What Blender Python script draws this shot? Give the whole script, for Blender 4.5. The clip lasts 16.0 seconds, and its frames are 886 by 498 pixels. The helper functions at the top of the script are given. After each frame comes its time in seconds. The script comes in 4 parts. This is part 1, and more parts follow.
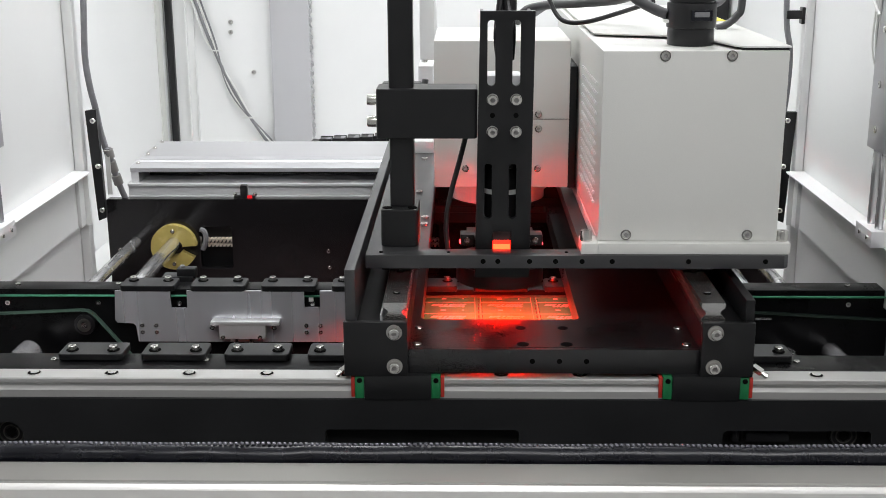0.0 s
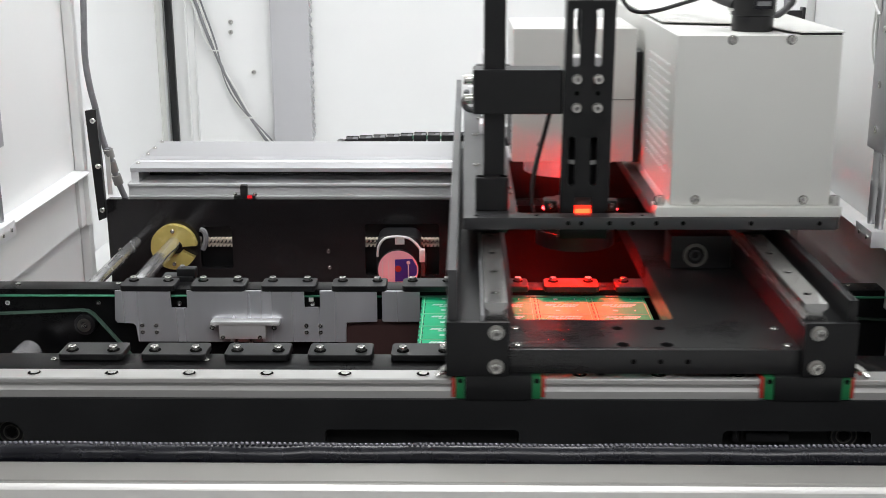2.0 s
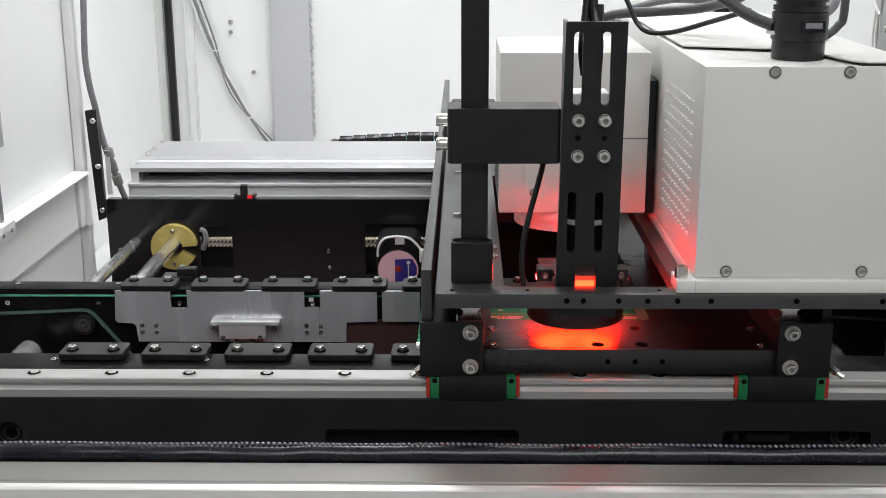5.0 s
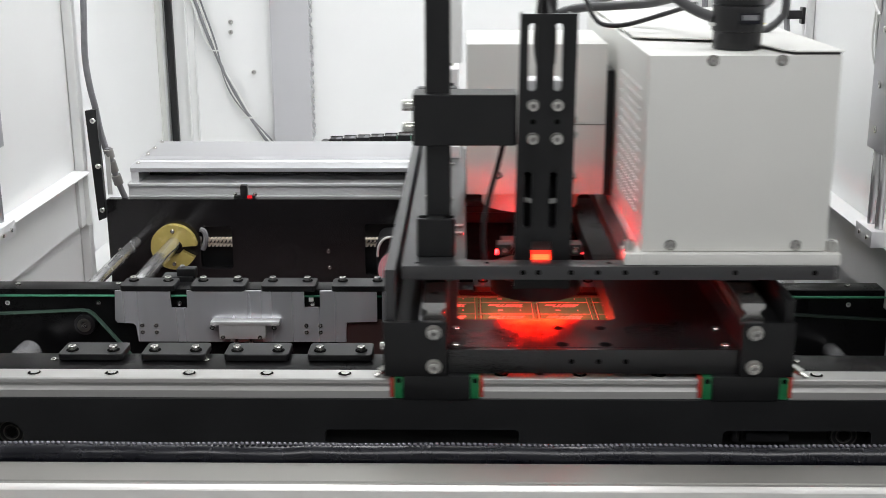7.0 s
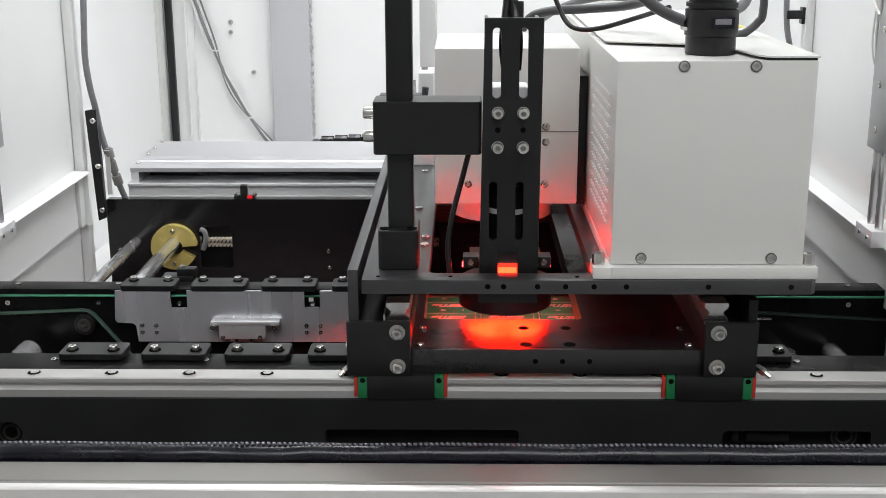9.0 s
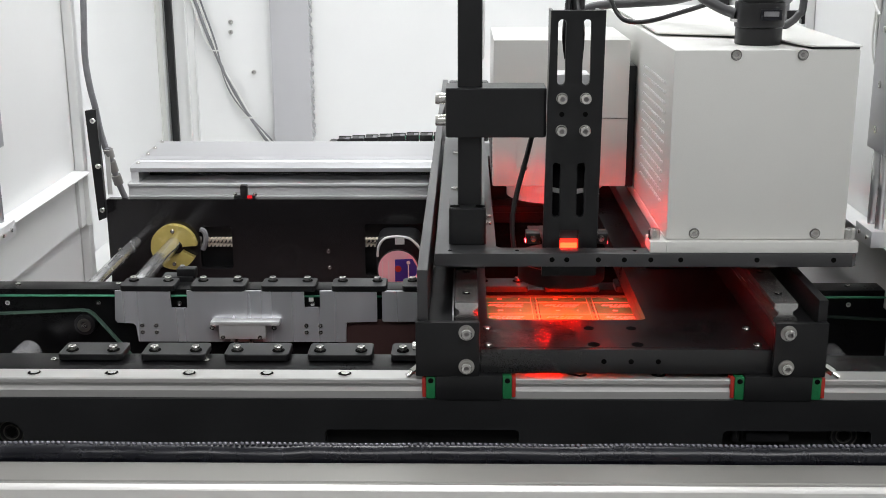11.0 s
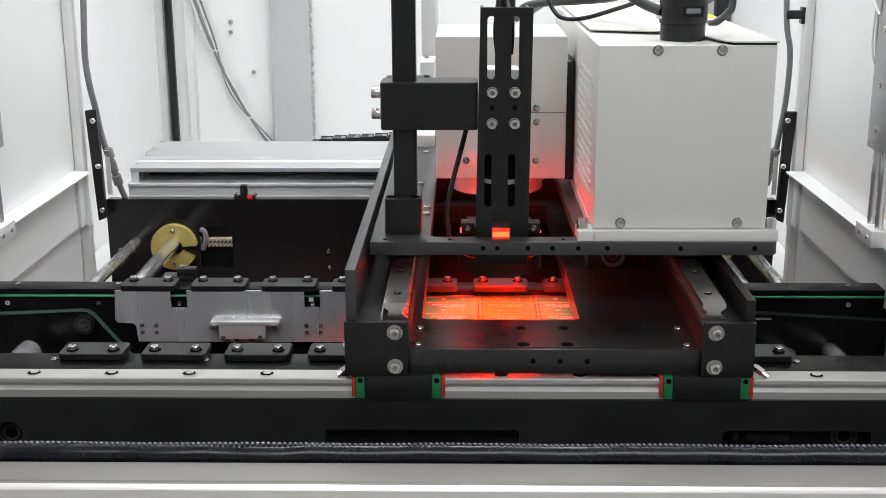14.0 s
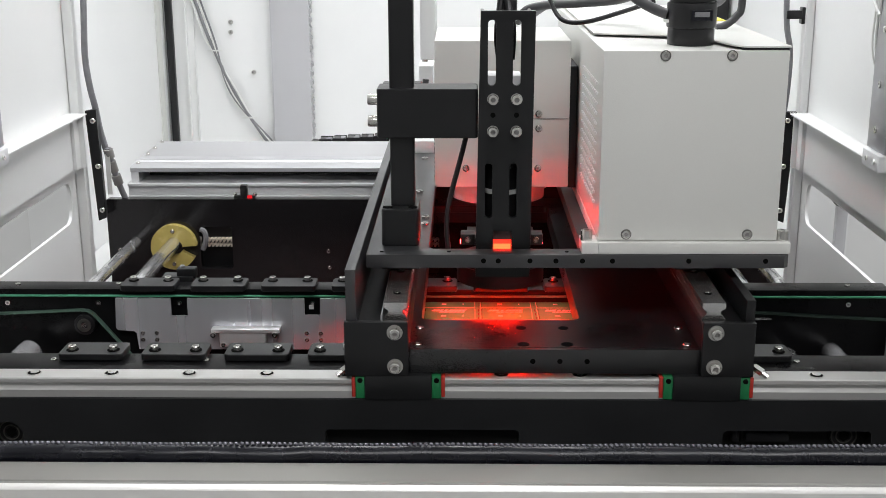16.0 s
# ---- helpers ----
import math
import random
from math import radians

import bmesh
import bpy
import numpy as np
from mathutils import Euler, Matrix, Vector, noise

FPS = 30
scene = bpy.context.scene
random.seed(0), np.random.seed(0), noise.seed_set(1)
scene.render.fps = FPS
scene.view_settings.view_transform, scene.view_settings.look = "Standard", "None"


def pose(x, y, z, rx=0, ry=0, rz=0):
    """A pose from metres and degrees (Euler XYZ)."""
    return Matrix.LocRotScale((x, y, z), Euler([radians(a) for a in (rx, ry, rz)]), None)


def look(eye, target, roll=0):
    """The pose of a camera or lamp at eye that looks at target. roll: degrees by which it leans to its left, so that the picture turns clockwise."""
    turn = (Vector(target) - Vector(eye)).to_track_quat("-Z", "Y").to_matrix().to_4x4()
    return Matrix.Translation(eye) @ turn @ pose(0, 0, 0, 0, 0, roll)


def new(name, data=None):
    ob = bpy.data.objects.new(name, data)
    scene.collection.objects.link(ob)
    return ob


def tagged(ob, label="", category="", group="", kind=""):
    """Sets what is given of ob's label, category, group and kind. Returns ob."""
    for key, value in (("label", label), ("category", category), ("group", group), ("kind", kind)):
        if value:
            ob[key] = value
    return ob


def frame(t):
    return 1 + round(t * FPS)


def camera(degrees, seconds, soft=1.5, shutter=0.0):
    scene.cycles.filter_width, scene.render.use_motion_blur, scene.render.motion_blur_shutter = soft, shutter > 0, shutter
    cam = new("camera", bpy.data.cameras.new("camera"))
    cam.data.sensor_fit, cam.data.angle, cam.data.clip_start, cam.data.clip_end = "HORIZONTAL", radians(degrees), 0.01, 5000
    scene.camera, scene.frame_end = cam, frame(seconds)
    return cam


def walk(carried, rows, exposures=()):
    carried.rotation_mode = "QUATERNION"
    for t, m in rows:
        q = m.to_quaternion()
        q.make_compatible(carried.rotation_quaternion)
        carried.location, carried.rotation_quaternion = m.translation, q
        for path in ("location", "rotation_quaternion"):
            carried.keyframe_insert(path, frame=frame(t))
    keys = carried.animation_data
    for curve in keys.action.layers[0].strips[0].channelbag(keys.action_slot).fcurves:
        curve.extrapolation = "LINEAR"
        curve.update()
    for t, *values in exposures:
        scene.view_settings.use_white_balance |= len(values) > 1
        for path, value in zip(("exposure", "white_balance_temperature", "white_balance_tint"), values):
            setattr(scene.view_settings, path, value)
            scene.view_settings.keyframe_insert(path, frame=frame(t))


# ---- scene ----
# ---- camera ----
cam = camera(40.83, 16.0, soft=0.8, shutter=0.5)
CAM_POSE = pose(0, 0, 1.3, 74.5196, 0.1995, 1.0148)
walk(cam, [(0.0, CAM_POSE), (16.0, CAM_POSE)])

# ---- light ----
world = bpy.data.worlds.new("world")
scene.world = world
world.use_nodes = True
world.node_tree.nodes["Background"].inputs[0].default_value = (0.9, 0.95, 1.0, 1)
world.node_tree.nodes["Background"].inputs[1].default_value = 0.3
scene.view_settings.exposure = 0.0


def area_lamp(name, m, sx, sy, power, colour):
    data = bpy.data.lights.new(name, "AREA")
    data.shape, data.size, data.size_y, data.energy, data.color = "RECTANGLE", sx, sy, power, colour
    ob = new(name, data)
    ob.matrix_world = m
    return ob


area_lamp("cabinet_lamp", pose(-0.06, 1.42, 2.06), 0.72, 0.28, 9.4, (0.975, 0.985, 1.0))
area_lamp("cabinet_lamp", pose(0.08, 1.85, 2.06), 0.50, 0.30, 3.0, (0.975, 0.985, 1.0))
area_lamp("room_lamp", look((0.35, -0.40, 2.72), (0.0, 0.9, 1.0)), 2.4, 0.7, 39.0, (0.99, 0.985, 1.0))
# unseen fill lamps added outside to brighten the loading slots and metal reflections
for x in (-1.8, 1.8):
    area_lamp("fill_lamp", pose(x, 1.2, 2.74), 1.2, 0.3, 42.0, (0.985, 0.985, 1.0))


# ---- materials ----
def material(name, colour, rough=0.5, metal=0.0, vary=0.12, scale=30.0, bump=0.02, fine=900.0,
             stretch=(1, 1, 1), coat=0.0, random_shift=0.0, spec=0.5):
    """Principled surface with stains, or the lift plate's painted reflections, at a large scale and grain and relief at
    a fine one.
    """
    mat = bpy.data.materials.new(name)
    mat.use_nodes = True
    nt = mat.node_tree
    bsdf = nt.nodes["Principled BSDF"]
    link = nt.links.new
    tc = nt.nodes.new("ShaderNodeTexCoord")
    mp = nt.nodes.new("ShaderNodeMapping")
    mp.inputs["Scale"].default_value = stretch
    link(tc.outputs["Object"], mp.inputs[0])
    big = nt.nodes.new("ShaderNodeTexNoise")
    big.inputs["Scale"].default_value, big.inputs["Detail"].default_value = scale, 4
    small = nt.nodes.new("ShaderNodeTexNoise")
    small.inputs["Scale"].default_value, small.inputs["Detail"].default_value = fine, 2
    for n in (big, small):
        link(mp.outputs[0], n.inputs["Vector"])
    mix = nt.nodes.new("ShaderNodeMath")
    mix.operation = "MULTIPLY_ADD"
    mix.inputs[1].default_value = 0.35
    link(small.outputs["Fac"], mix.inputs[0])
    link(big.outputs["Fac"], mix.inputs[2])
    ramp = nt.nodes.new("ShaderNodeMapRange")
    ramp.inputs["From Min"].default_value, ramp.inputs["From Max"].default_value = 0.35, 1.0
    ramp.inputs["To Min"].default_value, ramp.inputs["To Max"].default_value = 1 - vary, 1 + vary
    link(mix.outputs[0], ramp.inputs["Value"])
    hsv = nt.nodes.new("ShaderNodeHueSaturation")
    hsv.inputs["Color"].default_value = (*colour, 1)
    link(ramp.outputs[0], hsv.inputs["Value"])
    if random_shift:
        info = nt.nodes.new("ShaderNodeObjectInfo")
        r2 = nt.nodes.new("ShaderNodeMapRange")
        r2.inputs["To Min"].default_value, r2.inputs["To Max"].default_value = 1 - random_shift, 1 + random_shift
        link(info.outputs["Random"], r2.inputs["Value"])
        mul = nt.nodes.new("ShaderNodeMath")
        mul.operation = "MULTIPLY"
        link(ramp.outputs[0], mul.inputs[0])
        link(r2.outputs[0], mul.inputs[1])
        link(mul.outputs[0], hsv.inputs["Value"])
    link(hsv.outputs[0], bsdf.inputs["Base Color"])
    rr = nt.nodes.new("ShaderNodeMapRange")
    rr.inputs["From Min"].default_value, rr.inputs["From Max"].default_value = 0.35, 1.0
    rr.inputs["To Min"].default_value, rr.inputs["To Max"].default_value = max(0.03, rough - 0.07), min(1, rough + 0.07)
    link(mix.outputs[0], rr.inputs["Value"])
    link(rr.outputs[0], bsdf.inputs["Roughness"])
    bsdf.inputs["Metallic"].default_value = metal
    bsdf.inputs["Coat Weight"].default_value = coat
    bsdf.inputs["Specular IOR Level"].default_value = spec
    if bump:
        bp = nt.nodes.new("ShaderNodeBump")
        bp.inputs["Strength"].default_value, bp.inputs["Distance"].default_value = bump * 5, 0.0004
        link(small.outputs["Fac"], bp.inputs["Height"])
        link(bp.outputs[0], bsdf.inputs["Normal"])
    return mat


def glow(name, colour, strength):
    mat = bpy.data.materials.new(name)
    mat.use_nodes = True
    bsdf = mat.node_tree.nodes["Principled BSDF"]
    bsdf.inputs["Base Color"].default_value = (*colour, 1)
    bsdf.inputs["Emission Color"].default_value = (*colour, 1)
    bsdf.inputs["Emission Strength"].default_value = strength
    return mat


def glass(name, colour=(1, 1, 1), rough=0.02):
    mat = bpy.data.materials.new(name)
    mat.use_nodes = True
    bsdf = mat.node_tree.nodes["Principled BSDF"]
    bsdf.inputs["Base Color"].default_value = (*colour, 1)
    bsdf.inputs["Transmission Weight"].default_value = 1.0
    bsdf.inputs["Roughness"].default_value = rough
    return mat


BLACK = material("black_anodised", (0.0115, 0.0117, 0.0125), 0.34, 0.0, 0.25, 22, 0.02, spec=0.34)
BLACK_BEAM = material("black_beam_paint", (0.0175, 0.0180, 0.0190), 0.36, 0.0, 0.25, 16, 0.02, spec=0.36)
BLACK_DUSTY = material("dusty_black_plate", (0.0085, 0.0085, 0.0092), 0.30, 0.0, 0.15, 9, 0.004, spec=0.8)
# black lightened so that the colour carries the plates' grey reflected sheen
BLACK_SHEEN = material("sheen_black_plate", (0.038, 0.038, 0.040), 0.33, 0.0, 0.10, 9, 0.0, spec=0.6)
BLACK_DEEP = material("deep_black_bar", (0.0045, 0.0045, 0.005), 0.30, 0.0, 0.2, 18, 0.006, spec=0.14)
BLACK_GLOSS = material("black_gloss_plate", (0.013, 0.012, 0.013), 0.16, 0.0, 0.2, 12, 0.004)
BLACK_PLASTIC = material("black_plastic", (0.009, 0.009, 0.010), 0.36, 0.0, 0.2, 40, 0.02)
RUBBER = material("black_rubber", (0.006, 0.0065, 0.011), 0.28, 0.0, 0.25, 40, 0.0, spec=0.4)
PAINT = material("white_cabinet_paint", (0.78, 0.785, 0.78), 0.42, 0.0, 0.035, 4, 0.03, 700)
HOUSING = material("light_grey_powder_coat", (0.665, 0.665, 0.635), 0.45, 0.0, 0.03, 9, 0.05, 1400)
GREY = material("grey_paint", (0.46, 0.46, 0.475), 0.45, 0.0, 0.04, 8, 0.03)
ALU = material("brushed_aluminium", (0.58, 0.58, 0.595), 0.42, 0.6, 0.08, 14, 0.02, 500, (0.05, 1, 1))
ALU_MATT = material("matt_aluminium", (0.80, 0.80, 0.81), 0.42, 0.25, 0.08, 20, 0.03)
STEEL = material("ground_steel", (0.58, 0.575, 0.56), 0.32, 0.55, 0.12, 18, 0.01, 600, (0.03, 1, 1))
SCREW = material("stainless_screw", (0.70, 0.69, 0.66), 0.22, 1.0, 0.15, 90, 0.02, random_shift=0.12)
SOCKET = material("socket_shadow", (0.003, 0.003, 0.003), 0.9, 0.0, 0.2, spec=0.05)
GREEN = material("green_end_cap", (0.012, 0.16, 0.055), 0.4, 0.0, 0.15, 60)
RED = material("red_seal", (0.42, 0.03, 0.02), 0.45, 0.0, 0.15, 60)
BELT = material("green_belt", (0.05, 0.22, 0.13), 0.55, 0.0, 0.15, 60)
YELLOW = material("yellow_plastic", (0.52, 0.42, 0.13), 0.25, 0.0, 0.15, 60)
LABEL_YELLOW = material("yellow_label", (0.80, 0.72, 0.06), 0.5, 0.0, 0.08, 40)
BOARD = material("green_solder_mask", (0.017, 0.50, 0.23), 0.50, 0.0, 0.08, 60, spec=0.2)
SILK = material("white_silk_print", (0.62, 0.80, 0.72), 0.5, 0.0, 0.05, 80)
SLOT = material("routed_slot", (0.01, 0.02, 0.015), 0.6, 0.0, 0.2)
PINK = material("pink_label", (0.86, 0.50, 0.55), 0.5, 0.0, 0.06, 60)
BLUE = material("blue_label", (0.045, 0.03, 0.26), 0.45, 0.0, 0.1, 60)
CABLE_GREY = material("grey_cable", (0.20, 0.20, 0.21), 0.5, 0.0, 0.15, 80)
CABLE_WHITE = material("white_cable", (0.72, 0.72, 0.70), 0.45, 0.0, 0.1, 80)
BEIGE = material("cream_belt", (0.74, 0.66, 0.56), 0.6, 0.0, 0.15, 90)
MAROON = material("dark_brown_tray", (0.075, 0.038, 0.036), 0.4, 0.0, 0.2, 20)
LENS = glass("lens_glass", (0.9, 0.95, 1.0))
RED_GLOW = glow("red_led", (1.0, 0.0055, 0.0010), 300.0)
# RED_SIDE and RED_BACK: added unseen emitters that spill red light round the head
RED_SIDE = glow("red_spill_side", (1.0, 0.004, 0.005), 300.0)
RED_BACK = glow("red_spill_back", (1.0, 0.004, 0.004), 260.0)
AMBER_GLOW = glow("red_led_bright", (1.0, 0.014, 0.006), 4.0)
HOT_GLOW = glow("red_led_hot", (1.0, 0.055, 0.014), 6.0)
LAMP_GLOW = glow("small_red_lamp", (1.0, 0.01, 0.02), 0.35)
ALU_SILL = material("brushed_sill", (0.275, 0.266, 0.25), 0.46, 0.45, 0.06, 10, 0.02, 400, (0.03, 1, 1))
# sill metal in a much paler colour, which paints the lip's white highlight
ALU_LIP_HIGHLIGHT = material("lip_highlight", (0.70, 0.69, 0.67), 0.33, 0.6, 0.03, 6, 0.0, 60, (0.02, 1, 1))
# stretched colour variation paints soft vertical reflections on the satin aluminium
ALU_PLATE_BANDS = material("satin_plate_reflections", (0.82, 0.83, 0.87), 0.27, 0.62, 0.20, 12, 0.0, 45, (1, 1, 0.05))
STEEL_Y = material("ground_steel_cross", (0.70, 0.695, 0.68), 0.26, 0.95, 0.1, 18, 0.01, 600, (1, 0.03, 1))
ALU_BRIGHT = material("bright_machined", (0.80, 0.80, 0.80), 0.40, 0.6, 0.08, 40, 0.02)
ALU_GREY = material("grey_anodised", (0.42, 0.42, 0.44), 0.38, 0.6, 0.06, 20, 0.02)
SCREW_DARK = material("dull_steel_ring", (0.22, 0.215, 0.20), 0.4, 1.0, 0.15, 60, 0.02)
# darker screw metal: shade inside the hexagon socket is put into the colour
SCREW_PIT_SHADE = material("screw_pit_shade", (0.38, 0.37, 0.36), 0.5, 0.6, 0.2, 60, 0.0)
WASHER = material("plain_washer", (0.50, 0.49, 0.47), 0.30, 1.0, 0.12, 60, 0.02)
DULL_STEEL = material("dull_steel", (0.66, 0.66, 0.66), 0.24, 0.8, 0.06, 30, 0.0, 600)
BELT_DARK = material("dark_belt", (0.018, 0.035, 0.026), 0.5, 0.0, 0.15, 60)
BELT_PALE = material("pale_green_belt", (0.085, 0.15, 0.115), 0.55, 0.0, 0.15, 60)
SHAFT = material("ground_shaft", (0.88, 0.88, 0.88), 0.15, 0.85, 0.06, 20, 0.0)
CHROME = material("chromed_rod", (0.84, 0.84, 0.86), 0.12, 0.72, 0.05, 20, 0.0)
CABLE_DARK = material("dark_grey_cable", (0.055, 0.055, 0.058), 0.42, 0.0, 0.15, 80)
CONNECTOR = material("grey_connector", (0.26, 0.25, 0.24), 0.4, 0.3, 0.15, 80)
BRAID = material("braid_grey", (0.17, 0.17, 0.195), 0.35, 0.2, 0.25, 60)
# paler than the housing: light showing in the perforations is coloured in
VENT = material("vent_light", (0.85, 0.85, 0.84), 0.4, 0.0, 0.05, 60)
PAD = material("pale_line", (0.40, 0.66, 0.45), 0.4, 0.0, 0.08, 80)
FLOOR = material("grey_epoxy_floor", (0.30, 0.31, 0.31), 0.4, 0.0, 0.1, 3)
ROOM = material("room_plaster", (0.72, 0.72, 0.71), 0.7, 0.0, 0.05, 2)


# ---- building helpers ----
BASE = {}


class B:
    """A bmesh under construction, in world metres."""

    def __init__(self):
        self.bm = bmesh.new()

    def box(self, x0, x1, y0, y1, z0, z1, bevel=0.0, seg=2):
        g = bmesh.ops.create_cube(self.bm, size=1.0)
        vs = g["verts"]
        for v in vs:
            v.co = Vector(((x0 + x1) / 2 + v.co.x * (x1 - x0), (y0 + y1) / 2 + v.co.y * (y1 - y0), (z0 + z1) / 2 + v.co.z * (z1 - z0)))
        if bevel:
            es = list({e for v in vs for e in v.link_edges})
            bmesh.ops.bevel(self.bm, geom=es, offset=bevel, segments=seg, affect="EDGES", profile=0.6)
        return self

    def cyl(self, p, q, r, n=24, r2=None, bevel=0.0):
        p, q = Vector(p), Vector(q)
        d = q - p
        m = Matrix.Translation((p + q) / 2) @ d.to_track_quat("Z", "Y").to_matrix().to_4x4()
        g = bmesh.ops.create_cone(self.bm, cap_ends=True, segments=n, radius1=r, radius2=r if r2 is None else r2, depth=d.length, matrix=m)
        if bevel:
            caps = {f for v in g["verts"] for f in v.link_faces if len(f.verts) > 4}
            es = list({e for f in caps for e in f.edges})
            bmesh.ops.bevel(self.bm, geom=es, offset=bevel, segments=2, affect="EDGES", profile=0.6)
        return self

    def prism(self, pts, axis, a, b, bevel=0.0):
        """A polygon in the plane across the axis, drawn out from a to b."""
        def at(u, v, w):
            return {"x": (w, u, v), "y": (u, w, v), "z": (u, v, w)}[axis]
        lo = [self.bm.verts.new(at(u, v, a)) for u, v in pts]
        hi = [self.bm.verts.new(at(u, v, b)) for u, v in pts]
        fs = [self.bm.faces.new(lo), self.bm.faces.new(hi)]
        n = len(pts)
        for i in range(n):
            fs.append(self.bm.faces.new((lo[i], lo[(i + 1) % n], hi[(i + 1) % n], hi[i])))
        bmesh.ops.recalc_face_normals(self.bm, faces=fs)
        if bevel:
            es = list({e for f in fs[:2] for e in f.edges})
            bmesh.ops.bevel(self.bm, geom=es, offset=bevel, segments=1, affect="EDGES")
        return self

    def ring(self, c, axis, r0, r1, h, n=48):
        """A tube piece with a hole, from c along the axis by h."""
        c = Vector(c)
        loops = []
        for r, k in ((r0, 0), (r1, 0), (r1, h), (r0, h)):
            loop = []
            for i in range(n):
                a = 2 * math.pi * i / n
                u, v = r * math.cos(a), r * math.sin(a)
                off = {"x": (k, u, v), "y": (u, k, v), "z": (u, v, k)}[axis]
                loop.append(self.bm.verts.new(c + Vector(off)))
            loops.append(loop)
        fs = []
        for j in range(4):
            p, q = loops[j], loops[(j + 1) % 4]
            for i in range(n):
                fs.append(self.bm.faces.new((p[i], p[(i + 1) % n], q[(i + 1) % n], q[i])))
        bmesh.ops.recalc_face_normals(self.bm, faces=fs)
        return self

    def tube(self, pts, r, n=10, steps=8):
        """A round cable through the points, smoothed."""
        pts = [Vector(p) for p in pts]
        line = []
        for i in range(len(pts) - 1):
            p0, p1, p2, p3 = pts[max(i - 1, 0)], pts[i], pts[i + 1], pts[min(i + 2, len(pts) - 1)]
            for k in range(steps):
                t = k / steps
                line.append(0.5 * (2 * p1 + (p2 - p0) * t + (2 * p0 - 5 * p1 + 4 * p2 - p3) * t * t + (3 * p1 - p0 - 3 * p2 + p3) * t ** 3))
        line.append(pts[-1])
        rings, side = [], None
        for i, p in enumerate(line):
            d = (line[min(i + 1, len(line) - 1)] - line[max(i - 1, 0)]).normalized()
            if side is None:
                side = d.orthogonal().normalized()
            side = (side - d * side.dot(d)).normalized()
            up = d.cross(side)
            rings.append([self.bm.verts.new(p + r * (math.cos(2 * math.pi * k / n) * side + math.sin(2 * math.pi * k / n) * up)) for k in range(n)])
        fs = []
        for p, q in zip(rings, rings[1:]):
            for k in range(n):
                fs.append(self.bm.faces.new((p[k], p[(k + 1) % n], q[(k + 1) % n], q[k])))
        fs += [self.bm.faces.new(rings[0]), self.bm.faces.new(rings[-1])]
        bmesh.ops.recalc_face_normals(self.bm, faces=fs)
        return self


def finish(name, b, mat, smooth=True):
    me = bpy.data.meshes.new(name)
    b.bm.to_mesh(me)
    b.bm.free()
    me.materials.append(mat)
    if smooth:
        me.set_sharp_from_angle(angle=radians(32))
        me.polygons.foreach_set("use_smooth", [True] * len(me.polygons))
    return me


def thing(name, at, label, category, group=""):
    """An empty at the base of a thing; its parts hang under it."""
    ob = new(name)
    ob.location = at
    ob.empty_display_size = 0.02
    BASE[ob.name] = Vector(at)
    return tagged(ob, label, category, group)


def part(name, b, mat, parent, label=""):
    """One mesh under a thing or a part of it, given in world metres."""
    base = BASE[parent.name]
    bmesh.ops.translate(b.bm, verts=b.bm.verts, vec=-base)
    ob = new(name, finish(name, b, mat))
    ob.parent = parent
    BASE[ob.name] = base
    return tagged(ob, label)


def share(name, me, at, parent, turn=(0, 0, 0)):
    """A part on shared mesh data, at a place in world metres."""
    ob = new(name, me)
    ob.parent = parent
    ob.matrix_local = pose(*(Vector(at) - BASE[parent.name]), *turn)
    BASE[ob.name] = Vector(at)
    return ob


def solid(name, b, mat, label, category, group="", kind=""):
    """A thing of one mesh, or a piece of the setting, in world metres."""
    ob = new(name, finish(name, b, mat))
    BASE[ob.name] = Vector((0, 0, 0))
    return tagged(ob, label, category, group, kind)


def cap_screw(r, h):
    """A socket-head cap screw along +z, with its hexagon socket sunk in."""
    b = B()
    n = 24
    hexa = r * 0.52
    rings = []
    for rad, z in ((r, 0), (r, h * 0.86), (r * 0.88, h), (hexa, h), (hexa, h * 0.45)):
        loop = []
        for i in range(n):
            a = 2 * math.pi * i / n
            k = rad
            if rad == hexa:
                k = hexa * 0.88 / max(0.5, math.cos((a % (math.pi / 3)) - math.pi / 6))
            loop.append(b.bm.verts.new((k * math.cos(a), k * math.sin(a), z)))
        rings.append(loop)
    for p, q in zip(rings, rings[1:]):
        for i in range(n):
            b.bm.faces.new((p[i], p[(i + 1) % n], q[(i + 1) % n], q[i]))
    b.bm.faces.new(rings[-1])
    b.bm.faces.ensure_lookup_table()
    # socket walls and floor take the darkened metal
    for f in b.bm.faces[-(n + 1):]:
        f.material_index = 1
    me = finish("cap_screw", b, SCREW)
    me.materials.append(SCREW_PIT_SHADE)
    return me


SCREW_M5 = cap_screw(0.0043, 0.005)
SCREW_M4 = cap_screw(0.0035, 0.004)
SCREW_M3 = cap_screw(0.0027, 0.003)
HOLE = finish("hole", B().cyl((0, 0, 0), (0, 0, 0.0006), 0.0030, 16), SOCKET)
HOLE_SMALL = finish("hole", B().cyl((0, 0, 0), (0, 0, 0.0005), 0.0016, 12), SOCKET)
HOLE_BIG = finish("hole", B().cyl((0, 0, 0), (0, 0, 0.0005), 0.0040, 20), SOCKET)
SCREW_M2 = cap_screw(0.0021, 0.0018)
SCREW_M5B = cap_screw(0.0048, 0.0085)
SCREW_FLAT = cap_screw(0.0034, 0.0012)
HOLE_FRONT = finish("hole", B().cyl((0, 0, 0), (0, 0, 0.0005), 0.0021, 16), SOCKET)
FRONT = (90, 0, 0)   # turns +z towards the camera side (-y)
LEFT = (0, -90, 0)
RIGHT = (0, 90, 0)


